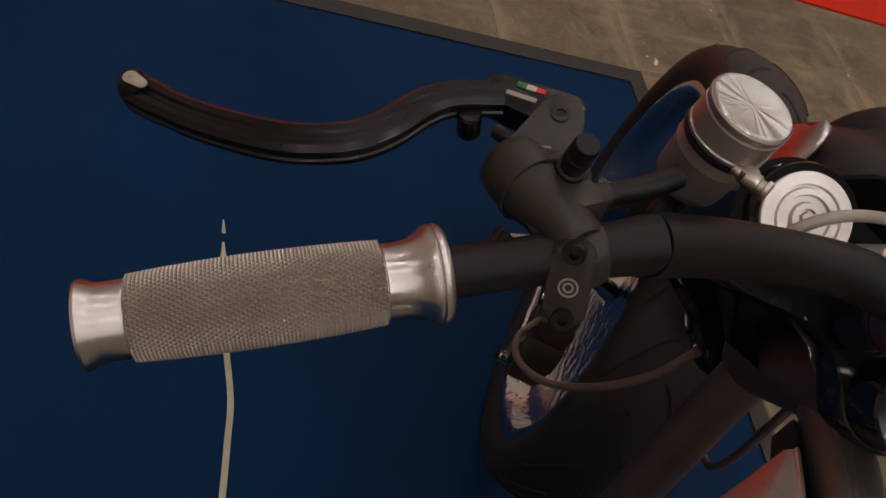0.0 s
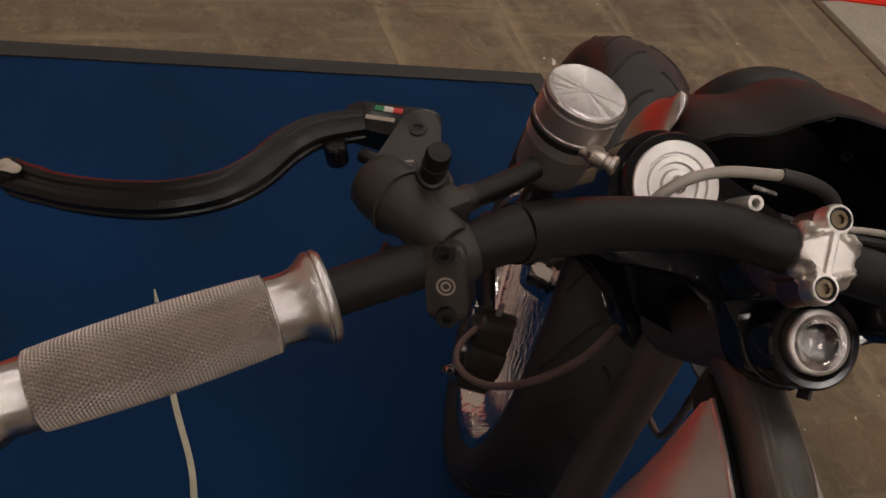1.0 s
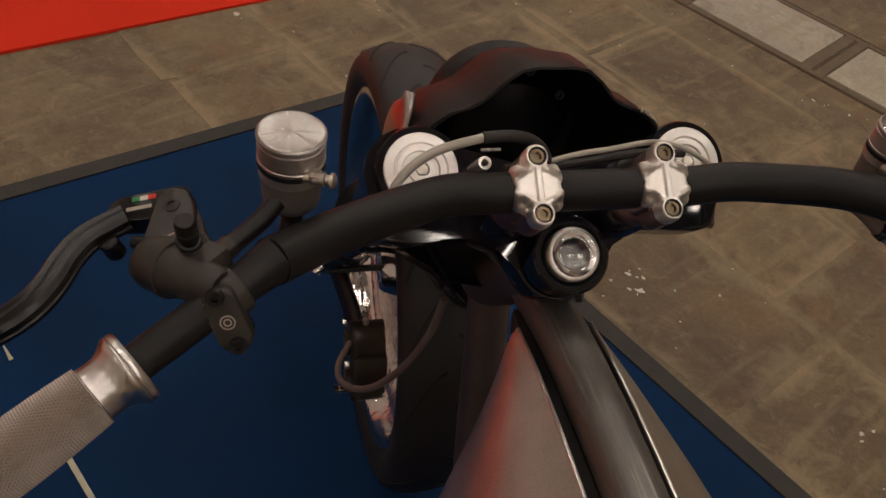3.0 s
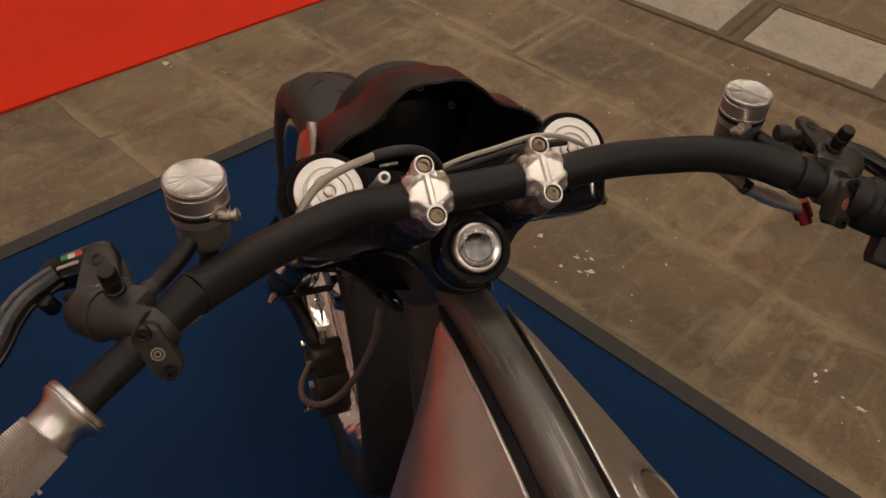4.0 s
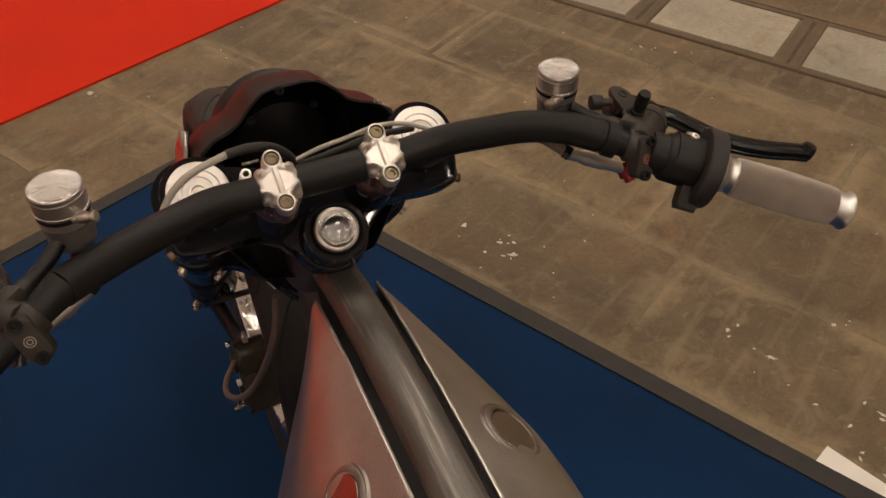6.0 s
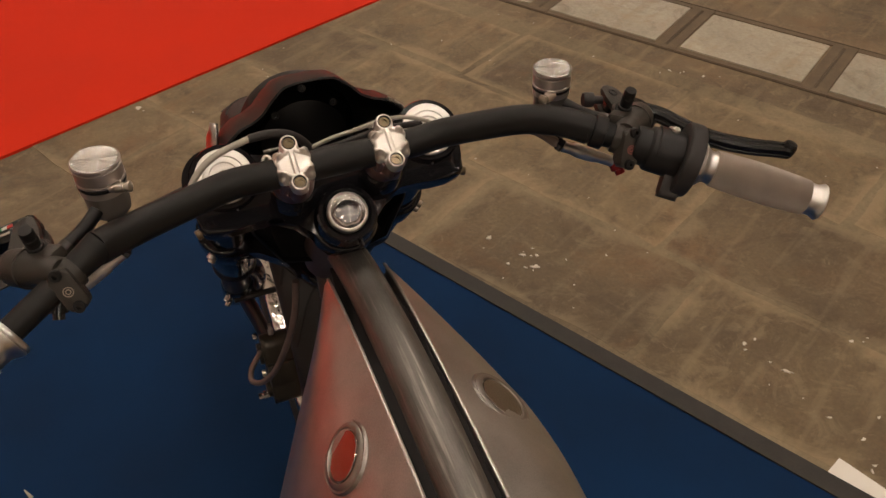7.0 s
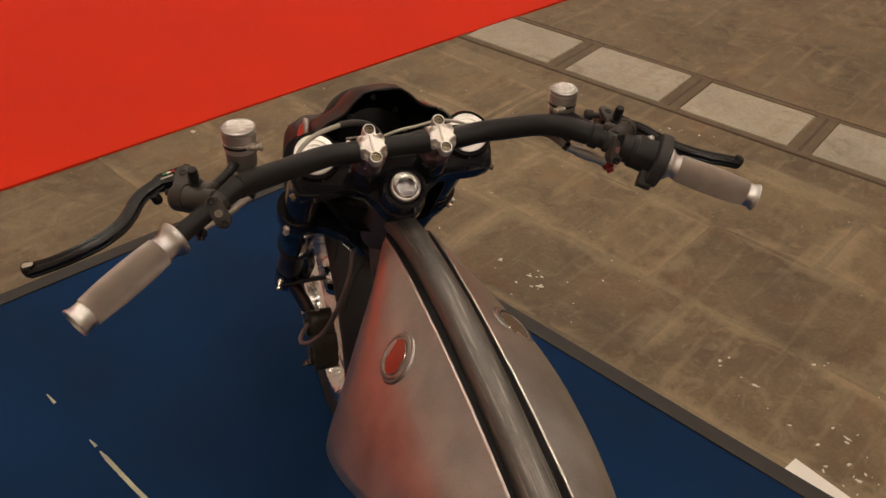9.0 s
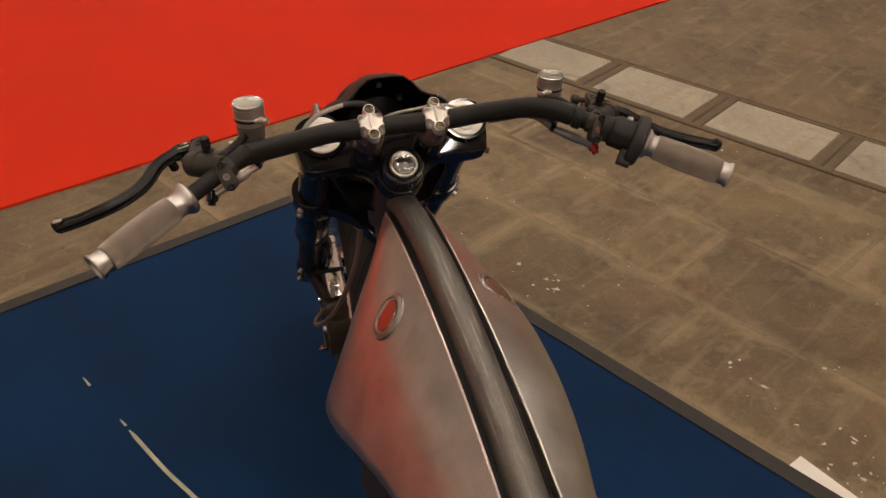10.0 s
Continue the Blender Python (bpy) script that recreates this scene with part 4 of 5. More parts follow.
# calipers behind the legs
for side in (-1, 1):
    c = Vector((side * 0.062, 0.312, 0.268))
    ax = (HUB - c).normalized()
    cm = basis(c, (side, 0, 0), (0, 0.35, 0.94))
    cal = part("brake_caliper", prism(rounded([(-0.050, -0.024), (0.050, -0.024), (0.058, -0.004), (0.050, 0.014), (0.026, 0.026), (-0.026, 0.026), (-0.050, 0.014), (-0.058, -0.004)], 0.012), -0.020, 0.022, cm, bevel=0.007, steps=3), CALIPER, bike, "dark four-piston brake caliper")
    foot = (LEG[0] if side < 0 else LEG[1]) + DOWN * 0.655
    part("mount", sweep([foot - Vector((side * 0.006, 0, 0)), foot.lerp(c, 0.5) - Vector((side * 0.004, 0, 0)), c + Vector((side * 0.004, 0.01, 0))], [(0.012, 0.022), (0.010, 0.026), (0.012, 0.030)], 16, up=(1, 0, 0)), BLACK_SATIN, cal, "black caliper mount")
    for q in (-0.028, 0.028):
        part("piston_bore", lathe([(0.016, 0.022), (0.016, 0.0275), (0.014, 0.029), (0, 0.029)], cm @ pose(q, -0.004, 0), 28), CALIPER, cal)
        part("bolt", socket_bolt(cm @ pose(q * 1.75, 0.012, 0.024), 0.0058, 0.006), CHROME, cal)
    part("bridge", block(0.036, 0.012, 0.044, cm @ pose(0, -0.026, 0.0), 0.004), CALIPER, cal)
    part("bolt", socket_bolt(cm @ pose(0.0, -0.012, 0.024), 0.005, 0.006), STEEL, cal)
    part("bleed_screw", lathe([(0.004, 0), (0.004, 0.008), (0.0025, 0.009), (0.0025, 0.016), (0, 0.016)], cm @ pose(0.058, -0.012, 0.004, 0, 90), 14), STEEL, cal)
    part("banjo", lathe([(0.008, 0), (0.008, 0.010), (0.006, 0.0115), (0.006, 0.017), (0, 0.017)], cm @ pose(-0.038, -0.01, 0.026), 20), CHROME, cal)
    hose = smooth_line([(side * 0.088, 0.300, 0.318), (side * 0.106, 0.262, 0.330), (side * 0.110, 0.224, 0.350), (side * 0.100, 0.185, 0.385), (side * 0.084, 0.155, 0.43), (side * 0.066, 0.132, 0.49), (side * 0.050, 0.121, 0.55), (side * 0.042, 0.121, 0.60)], 6)
    part("brake_hose", sweep(hose, 0.0038, 12), BRAID, cal, "thin brown braided brake hose")

# ----- head tube, backbone and tanks -----
frame_part = part("frame", sweep([SN + DOWN * 0.048, SN + DOWN * 0.056, SN + DOWN * 0.175, SN + DOWN * 0.19], [0.027, 0.0285, 0.0285, 0.027], 36), RAW_DARK, bike, "bare steel frame with a bowed backbone tube")
tube = smooth_line([(0, 0.048, 0.690), (0, 0.0, 0.7045), (0, -0.05, 0.7135), (0, -0.15, 0.722), (0, -0.25, 0.717), (0, -0.35, 0.703), (0, -0.45, 0.680), (0, -0.6, 0.633), (0, -0.8, 0.56)], 8)
part("backbone", sweep(tube, 0.0180, 36), RAW, frame_part, "scratched bare steel tube")
web = [(0, 0.035, 0.672), (0, -0.03, 0.685), (0, -0.08, 0.693), (0, -0.15, 0.697), (0, -0.25, 0.692), (0, -0.35, 0.678), (0, -0.45, 0.655), (0, -0.6, 0.608)]
part("web", sweep(web, [(0.010, q) for q in (0.018, 0.0255, 0.0272, 0.0272, 0.0272, 0.0272, 0.0272, 0.0272)], section=[(-1, -1), (1, -1), (1, 1), (-1, 1)]), BLACK_MATT, frame_part)
# lower part of the frame and the engine bay, dark below the tanks
part("down_tube", sweep(smooth_line([(0, 0.125, 0.60), (0, 0.10, 0.52), (0, 0.06, 0.40), (0, 0.0, 0.26), (0, -0.1, 0.2)], 5), 0.019, 24), RAW_DARK, frame_part)
part("engine", prism(rounded([(0.02, 0.24), (-0.02, 0.42), (-0.14, 0.50), (-0.36, 0.50), (-0.42, 0.40), (-0.44, 0.22), (-0.3, 0.17), (-0.1, 0.17)], 0.04), -0.085, 0.085, basis((0, 0, 0), (1, 0, 0), (0, 1, 0)), bevel=0.02), BLACK_MATT, bike, "black engine block below the tanks")

# section of a tank: distance out and height from the inner edge to the lower rim
TANK_ROWS = [
    # y, inner x, inner z, rim x, rim z, bulge
    (0.004, 0.0275, 0.700, 0.031, 0.694, 0.0),
    (-0.03, 0.0275, 0.7075, 0.0535, 0.658, 0.006),
    (-0.065, 0.0275, 0.7120, 0.0840, 0.610, 0.012),
    (-0.10, 0.0275, 0.7150, 0.1140, 0.562, 0.018),
    (-0.126, 0.0275, 0.7160, 0.1370, 0.525, 0.022),
    (-0.15, 0.0275, 0.7165, 0.1425, 0.521, 0.025),
    (-0.20, 0.0275, 0.7165, 0.1385, 0.540, 0.0265),
    (-0.26, 0.0275, 0.7145, 0.1260, 0.566, 0.0265),
    (-0.32, 0.0275, 0.7090, 0.1130, 0.588, 0.0250),
    (-0.38, 0.0275, 0.7010, 0.1000, 0.600, 0.0220),
    (-0.45, 0.0275, 0.6870, 0.0830, 0.604, 0.0170),
    (-0.54, 0.0275, 0.6640, 0.0630, 0.602, 0.011),
    (-0.62, 0.0275, 0.6400, 0.0450, 0.600, 0.006),
]


def tank_section(row, full, n=14):
    y, xi, zi, xo, zo, bulge = row
    if full < 0.9:          # the flatter panel, flattest at the back
        full -= 0.24 * step(0.08, 0.20, -y)
    out = []
    d = Vector((xo - xi, zo - zi))
    nrm = Vector((-d.y, d.x)).normalized()
    for k in range(n + 1):
        u = k / n
        p = Vector((xi, zi)) + d * u + nrm * bulge * full * (math.sin(math.pi * u) + 0.12 * math.sin(2 * math.pi * u))
        out.append((p.x, p.y))
    return out


dense = smooth_line(TANK_ROWS, 4)
for side, full in ((-1, 0.58), (1, 0.98)):
    bm = bmesh.new()
    rows = []
    for r in dense:
        sec = tank_section(r, full)
        y, xi, zi, xo, zo, _ = r
        # rolled rim below, floor and inner wall
        ring = [(xi, zi - 0.09 if zi - 0.09 > zo - 0.02 else zo - 0.004), (xi, zi - 0.006), (xi, zi - 0.0012), (xi + 0.0006, zi)] + sec[1:] + [(xo - 0.002, zo - 0.006), (xo - 0.012, zo - 0.012)]
        rows.append([bm.verts.new((side * x, y, z)) for x, z in ring])
    k = len(rows[0])
    for a, b in zip(rows, rows[1:]):
        for i in range(k):
            j = (i + 1) % k
            bm.faces.new((a[i], a[j], b[j], b[i]))
    bm.faces.new(rows[0])
    bm.faces.new(rows[-1])
    tank = part("tank", bm, TANK, bike, "hand-made bare metal fuel tank", sharp=50)
    rim = [(side * (r[1] - 0.0004), r[0], r[2] - 0.0002) for r in dense]
    part("edge_bead", sweep(rim, 0.0016, 8), ALU_MATT, tank, "bright filed edge")
    # filler cap set in a welded ring
    at_y, at_x = (-0.166, 0.0625) if side < 0 else (-0.170, 0.0685)
    near = min(dense, key=lambda r: abs(r[0] - at_y))
    sec = tank_section(near, full, 60)
    k = min(range(1, 60), key=lambda i: abs(sec[i][0] - at_x))
    tx, tz = sec[k + 1][0] - sec[k - 1][0], sec[k + 1][1] - sec[k - 1][1]
    c = Vector((side * sec[k][0], at_y, sec[k][1] - 0.0002))
    nrm = Vector((side * -tz, 0.1 * abs(tz) if side < 0 else 0.0, tx)).normalized()
    lid = basis(c + nrm * (0.0016 if side < 0 else 0.0004), nrm + Vector((-0.02, 0.06, -0.02)) if side < 0 else nrm, (0, 1, 0))
    fm = basis(c + nrm * (0.0008 if side < 0 else -0.0006), nrm, (0, 1, 0))
    cap = part("filler_ring", lathe([(0.031, -0.012), (0.0300, -0.0015), (0.0285, 0.0003), (0.0268, 0.0000), (0.0255, 0.0010), (0.0232, 0.0018), (0.0218, 0.0018), (0.0212, 0.0004), (0.0208, -0.005)], fm, 64), TANK_WELD, tank, "welded ring round the filler cap")
    part("filler_cap", lathe([(0.0202, -0.005), (0.0202, -0.0004), (0.0196, 0.0004), (0.0, 0.0006)], lid, 56), TANK_CAP, tank, "flush polished filler cap")
for y in (-0.13, -0.33):
    part("tank_bracket", block(0.062, 0.006, 0.004, pose(0, y, 0.699 if y > -0.2 else 0.683), 0.001), STEEL, frame_part)

# ----- headlamp cowl -----
COWL = [(0.0, 0.843), (0.012, 0.8432), (0.024, 0.841), (0.036, 0.8315), (0.047, 0.8195), (0.058, 0.8135), (0.070, 0.8095), (0.081, 0.801), (0.089, 0.788), (0.091, 0.77), (0.088, 0.74), (0.078, 0.70), (0.055, 0.66), (0.0, 0.645)]


def cowl_ring(y, sx, sz, dz, z0=0.74):
    pts = []
    for x, z in COWL:
        pts.append((x * sx, y + (0.843 - z) * -0.12, z0 + (z - z0) * sz + dz))
    return pts + [(-x, yy, z) for x, yy, z in pts[-2:0:-1]]


bm = bmesh.new()
levels = [(0.116, 0.955, 0.965, -0.002), (0.108, 0.97, 0.985, 0.0), (0.109, 1.0, 1.0, 0.0), (0.118, 1.006, 1.005, -0.003), (0.150, 1.012, 1.0, -0.014), (0.185, 0.99, 0.965, -0.030), (0.22, 0.92, 0.89, -0.050), (0.252, 0.79, 0.77, -0.073), (0.272, 0.61, 0.60, -0.092)]
rings = [[bm.verts.new(p) for p in cowl_ring(*q)] for q in levels]
for a, b in zip(rings, rings[1:]):
    for i in range(len(a)):
        j = (i + 1) % len(a)
        bm.faces.new((a[i], a[j], b[j], b[i]))
bm.faces.new(rings[-1])
cowl = part("headlamp_cowl", bm, COWL_BLACK, bike, "satin black headlamp cowl open at the back", sharp=60)
inner = bmesh.new()
lv = [(0.1165, 0.95, 0.96, -0.002), (0.15, 0.98, 0.95, -0.012), (0.19, 0.95, 0.9, -0.03), (0.225, 0.85, 0.8, -0.05), (0.24, 0.6, 0.6, -0.07)]
rings = [[inner.verts.new(p) for p in cowl_ring(*q)] for q in lv]
for a, b in zip(rings, rings[1:]):
    for i in range(len(a)):
        j = (i + 1) % len(a)
        inner.faces.new((a[i], a[j], b[j], b[i]))
inner.faces.new(rings[-1])
part("lining", inner, BLACK_MATT, cowl)
part("headlamp_shell", lathe([(0.055, 0.0), (0.06, 0.01), (0.058, 0.03), (0.045, 0.05), (0.02, 0.06), (0, 0.062)], basis((0, 0.225, 0.735), (0, -1, 0.05)), 40), BLACK_SATIN, cowl)
for q in ((0.0, 0.155, 0.81), (0.03, 0.16, 0.785), (-0.028, 0.165, 0.78)):
    part("screw", socket_bolt(basis(q, (0, -1, 0.4)), 0.004, 0.004), BLACK_SATIN, cowl)
part("headlamp_lens", lathe([(0.058, 0.0), (0.058, 0.006), (0.05, 0.018), (0.03, 0.026), (0, 0.029)], basis((0, 0.262, 0.668), (0, 1, -0.12)), 48), GLASS, cowl, "clear headlamp glass")
# pale side blade beside the cowl; across from it a pale strip drawn as edge highlight
blade = smooth_line([(-0.0868, 0.152, 0.7935, 0.002), (-0.0900, 0.1465, 0.7845, 0.0125), (-0.0938, 0.1475, 0.770, 0.0205), (-0.0962, 0.154, 0.750, 0.0235), (-0.0965, 0.163, 0.728, 0.0225), (-0.0940, 0.172, 0.706, 0.016)], 5)
part("side_blade", sweep([b[:3] for b in blade], [(max(0.002, float(b[3])), 0.0042) for b in blade], 16, up=(0, 1, 0)), BLADE, cowl, "pale metal blade beside the cowl")
rim_glint = smooth_line([(x * 1.0, 0.1085 + (0.843 - z) * -0.12, z + 0.0006) for x, z in COWL[6:9]], 5)
part("rim_glint", sweep(rim_glint, 0.0019, 8), EDGE_GLINT, cowl, "pale strip for the highlight on the cowl's right edge")

# hose over the left fork cap and its run behind the clamps
line = smooth_line([(-0.129, 0.0065, 0.8125), (-0.1225, 0.0175, 0.8225), (-0.111, 0.0250, 0.8325), (-0.094, 0.030, 0.840), (-0.067, 0.034, 0.845)], 7)
part("clear_hose", sweep(line, 0.0028, 14), CLEAR_HOSE, bike, "grey rubber hose")
line = smooth_line([(-0.070, 0.0335, 0.8447), (-0.052, 0.037, 0.843), (-0.035, 0.042, 0.835), (-0.022, 0.046, 0.82), (-0.015, 0.048, 0.80)], 6)
part("sheath", sweep(line, 0.0037, 14), BLACK_MATT, bike, "black cable sheath")
line = smooth_line([(-0.03, 0.045, 0.812), (0.0, 0.047, 0.819), (0.025, 0.051, 0.8195), (0.05, 0.057, 0.819), (0.07, 0.060, 0.8155), (0.09, 0.059, 0.808), (0.12, 0.05, 0.792)], 6)
part("thin_hose", sweep(line, 0.0019, 12), CLEAR_HOSE, bike, "thin grey hose")
line = smooth_line([(-0.045, 0.05, 0.806), (0.0, 0.054, 0.805), (0.05, 0.062, 0.806), (0.09, 0.068, 0.80)], 6)
part("cable", sweep(line, 0.003, 10), BLACK_MATT, bike)


# ----- master cylinders, reservoirs and levers -----
def master(side, name, label, adjuster, small, mark, cap_at):
    """Radial master cylinder clamped on the bar, with its reservoir; built for side -1 and mirrored for 1."""
    def P(x, y, z):
        return Vector((side * x, y, z))

    def B(o, zd, xh=(0, 0, 1)):
        return basis(P(*o), sided(zd, side), sided(xh, side))

    g = grip_basis(0.028, side)
    base = part(name, lathe([(0.009, -0.0085), (0.0118, -0.0085), (0.0126, -0.0070), (0.0126, 0.0070), (0.0118, 0.0085), (0.009, 0.0085)], g, 40), BLACK_CAST, bike, label)
    # cap of the clamp with two bolts and a ring mark
    cn = Vector((0.1, -0.90, 0.43)).normalized()
    cm = B((0.2172, -0.0765, 0.8300), cn, (-0.1, 0.45, 0.85)) @ pose(0, 0, 0, 0, 0, -side * 26)
    part("clamp_cap", prism(rounded([(-0.0150, -0.0078), (0.0140, -0.0080), (0.0168, 0), (0.0140, 0.0080), (-0.0150, 0.0078), (-0.0172, 0)], 0.006), -0.006, 0.0060, cm, bevel=0.0022, steps=3), BLACK_CAST, base)
    ring = part("ring_mark", lathe([(0.0037, 0.0055), (0.0037, 0.0063), (0.0030, 0.0063), (0.0030, 0.0055)], cm @ pose(-0.001, 0, 0), 28), mark, base, "pale ring mark")
    part("ring_mark", lathe([(0.0020, 0.0055), (0.0020, 0.0063), (0.0013, 0.0063), (0.0013, 0.0055)], cm @ pose(-0.001, 0, 0), 20), mark, ring)
    for q in (-0.0132, 0.0128):
        part("clamp_bolt", socket_bolt(cm @ pose(q, 0, 0.0045), 0.0042, 0.0045, 0.002), BLACK_SATIN, base)
    # barrel, from the clamp forwards to the lever
    a, b = P(0.2205, -0.066, 0.838), P(0.2520, -0.036, 0.827)
    d = (b - a)
    bm = lathe([(0.0, -0.003), (0.0085, -0.003), (0.0100, 0.0), (0.0108, 0.012), (0.0116, 0.020), (0.0132, 0.027), (0.0140, 0.032), (0.0140, 0.042), (0.0130, 0.047), (0.0105, 0.0495), (0.0, 0.050)], basis(a, d), 36)
    part("barrel", bm, BLACK_CAST, base)
    part("web", sweep([a + Vector((0, 0, -0.004)), a + d * 0.5 + Vector((0, 0, -0.003)), b], [(0.006, 0.0110), (0.007, 0.0112), (0.008, 0.0115)], 16), BLACK_CAST, base)
    dn = d.normalized()
    part("body_block", block(0.019, 0.020, 0.028, basis(a + dn * 0.024 + P(-0.008, 0.004, 0.002), d, (0, 0, 1)), 0.004, steps=2), BLACK_CAST, base)
    part("end_plug", lathe([(0.0, 0.0), (0.0078, 0.0), (0.0084, -0.0008), (0.0084, -0.003), (0.0, -0.003)], basis(a + dn * 0.0515, d), 24), BLACK_SATIN, base)
    part("rib", lathe([(0.0139, 0.0292), (0.0148, 0.0296), (0.0148, 0.0312), (0.0139, 0.0316)], basis(a, d), 36), BLACK_CAST, base)
    # bracket of the lever with its pivot
    up = Vector((0.275, -0.155, 0.949)).normalized()
    pv = B((0.243, -0.007, 0.8375), up, (0, 1, 0))
    plate = [(0.011, -0.007), (0.011, 0.006), (-0.006, 0.0115), (-0.024, 0.0175), (-0.034, 0.012), (-0.030, -0.010), (-0.004, -0.011)]
    plate = [(x, -side * y) for x, y in plate]
    for z0 in (0.0, -0.0145):
        part("lever_bracket", prism(rounded(plate[::-side], 0.0065), z0 - 0.0045, z0, pv, bevel=0.001), BLACK_CAST, base)
    for q in (0.001, 0.0065):
        part("pale_bar", block(0.0011, 0.004, 0.0004, pv @ pose(-0.0185, -side * q, 0.0001, 0, 0, -side * 12), 0), MARK, base)
    part("pivot_screw", socket_bolt(pv @ pose(0, 0, -0.0005), 0.0042, 0.0014, 0.0024), BLACK_MATT, base)
    # outlet on top with a black bleed cap
    bz = Vector((0.05, -0.22, 0.97)).normalized()
    bj = B((0.2335, -0.0405, 0.8405), bz)
    part("outlet", lathe([(0.0085, -0.008), (0.0085, 0.001), (0.0078, 0.003), (0.0062, 0.0035), (0.0058, 0.006), (0.0046, 0.0065), (0.0046, 0.0085), (0.0052, 0.0095), (0.0054, 0.0150), (0.0050, 0.0155), (0.0052, 0.0205), (0.0045, 0.0230), (0.0, 0.0233)], bj, 24), BLACK_SATIN, base)
    part("outlet_collar", lathe([(0.0095, -0.004), (0.0102, -0.002), (0.0102, 0.0005), (0.0090, 0.002), (0.006, 0.002)], bj, 24), BLACK_CAST, base)
    # arm to the reservoir
    line = smooth_line([P(0.222, -0.040, 0.833), P(0.212, -0.032, 0.8345), P(0.200, -0.0225, 0.8385), P(0.191, -0.0135, 0.843)], 5)
    part("feed_arm", sweep(line, 0.0052, 18), BLACK_SATIN, base)
    part("feed_nut", sweep([P(0.2235, -0.042, 0.8325), P(0.2145, -0.034, 0.834)], 0.0059, 12), BLACK_CAST, base)
    rm = B(cap_at, (0, 0, 1), (1, 0, 0)) @ Matrix.Scale(small, 4)
    res = part("reservoir", lathe([(0, -0.050), (0.013, -0.050), (0.0156, -0.047), (0.0164, -0.043), (0.0168, -0.030), (0.0172, -0.026), (0.0172, -0.018)], rm, 48), SMOKED, bike, "dark fluid reservoir with a turned aluminium cap")
    part("cap", lathe([(0.0174, -0.0185), (0.0182, -0.018), (0.0187, -0.0172), (0.0187, -0.0160), (0.0180, -0.0155), (0.0180, -0.0150), (0.0184, -0.0145), (0.0184, -0.0052), (0.0175, -0.0047), (0.0175, -0.0036), (0.0185, -0.0033), (0.0189, -0.0022), (0.0188, -0.0008), (0.0180, 0.0)], rm, 72), FROST_TURNED, res, "polished aluminium cap", at=rm)
    part("cap_top", lathe([(0.0181, -0.0002), (0.0174, 0.0005), (0.0166, 0.0006), (0.0160, 0.0004), (0.0, 0.0001)], rm, 72), CAP_TOP, res, "turned cap with a radial sheen", at=rm)
    part("strap", lathe([(0.0173, -0.027), (0.0180, -0.027), (0.0180, -0.0215), (0.0173, -0.0215)], rm, 48), ALU_FROST, res)
    part("seal_ring", lathe([(0.0173, -0.0212), (0.0186, -0.0208), (0.0188, -0.0196), (0.0186, -0.0186), (0.0173, -0.0184)], rm, 48), BLACK_SATIN, res)
    strap = (cap_at[0] - 0.0133, cap_at[1] - 0.0185, cap_at[2] - 0.0165)
    sc = B(strap, (-0.9, -0.35, 0.1))
    part("strap_screw", lathe([(0.0, -0.009), (0.0027, -0.009), (0.0027, -0.004), (0.0038, -0.0035), (0.0038, 0.002), (0.0029, 0.0025), (0.0029, 0.0045), (0.0042, 0.005), (0.0042, 0.0066), (0.0030, 0.0074), (0, 0.0074)], sc, 18), STEEL, res)
    part("strap_lug", block(0.006, 0.007, 0.006, B((strap[0] + 0.0025, strap[1] + 0.0017, strap[2]), (-0.9, -0.35, 0.1)), 0.001), STEEL, res)
    part("lower_bracket", sweep([P(0.1815, -0.002, 0.832), P(0.183, -0.006, 0.82), P(0.187, -0.02, 0.812)], [(0.004, 0.006)] * 3, 12), BLACK_SATIN, res)
    # banjo fitting and brake line under the bar
    line = smooth_line([P(0.235, -0.035, 0.784), P(0.2085, -0.032, 0.798), P(0.182, -0.030, 0.812)], 5)
    fit = part("line_fitting", sweep(line, [0.0050] * 4 + [0.0062] * 4 + [0.0048] * 3, 12), ALU_MATT, base, "polished hose fitting")
    part("banjo", lathe([(0.0, -0.006), (0.0068, -0.006), (0.0068, 0.006), (0.0045, 0.0065), (0.0045, 0.011), (0, 0.011)], B((0.2365, -0.0355, 0.783), (0.2, -0.6, -0.7)), 18), RED_METAL if side > 0 else BLACK_GLOSS, fit)
    line = smooth_line([P(0.182, -0.030, 0.812), P(0.166, -0.0170, 0.8225), P(0.150, -0.0060, 0.8235), P(0.130, 0.0045, 0.817), P(0.112, 0.0140, 0.811)], 5)
    part("hose_nut", lathe([(0.0, 0.0), (0.0058, 0.0), (0.0062, 0.001), (0.0062, 0.005), (0.005, 0.0065), (0, 0.0065)], basis(P(0.184, -0.0302, 0.811), P(0.166, -0.017, 0.8225) - P(0.182, -0.030, 0.812)), 6), BLACK_GLOSS, base)
    part("line", sweep(line, 0.0042, 12), BRAID, base, "brown braided hose")
    if adjuster:
        part("adjuster_knob", lathe([(0.0, -0.012), (0.0035, -0.012), (0.0035, -0.004), (0.0060, -0.0035), (0.0064, -0.002), (0.0064, 0.004), (0.0055, 0.0055), (0, 0.0055)], B((0.2175, -0.010, 0.838), (-0.95, 0.25, 0.1)), 14), BLACK_MATT, base)
    return base


clutch = master(-1, "clutch_master", "grey-black cast clutch master cylinder", False, 0.95, MARK, (0.1823, 0.001, 0.8773))
brake = master(1, "brake_master", "grey-black cast brake master cylinder", True, 0.87, MARK_RED, (0.1865, 0.0025, 0.8697))


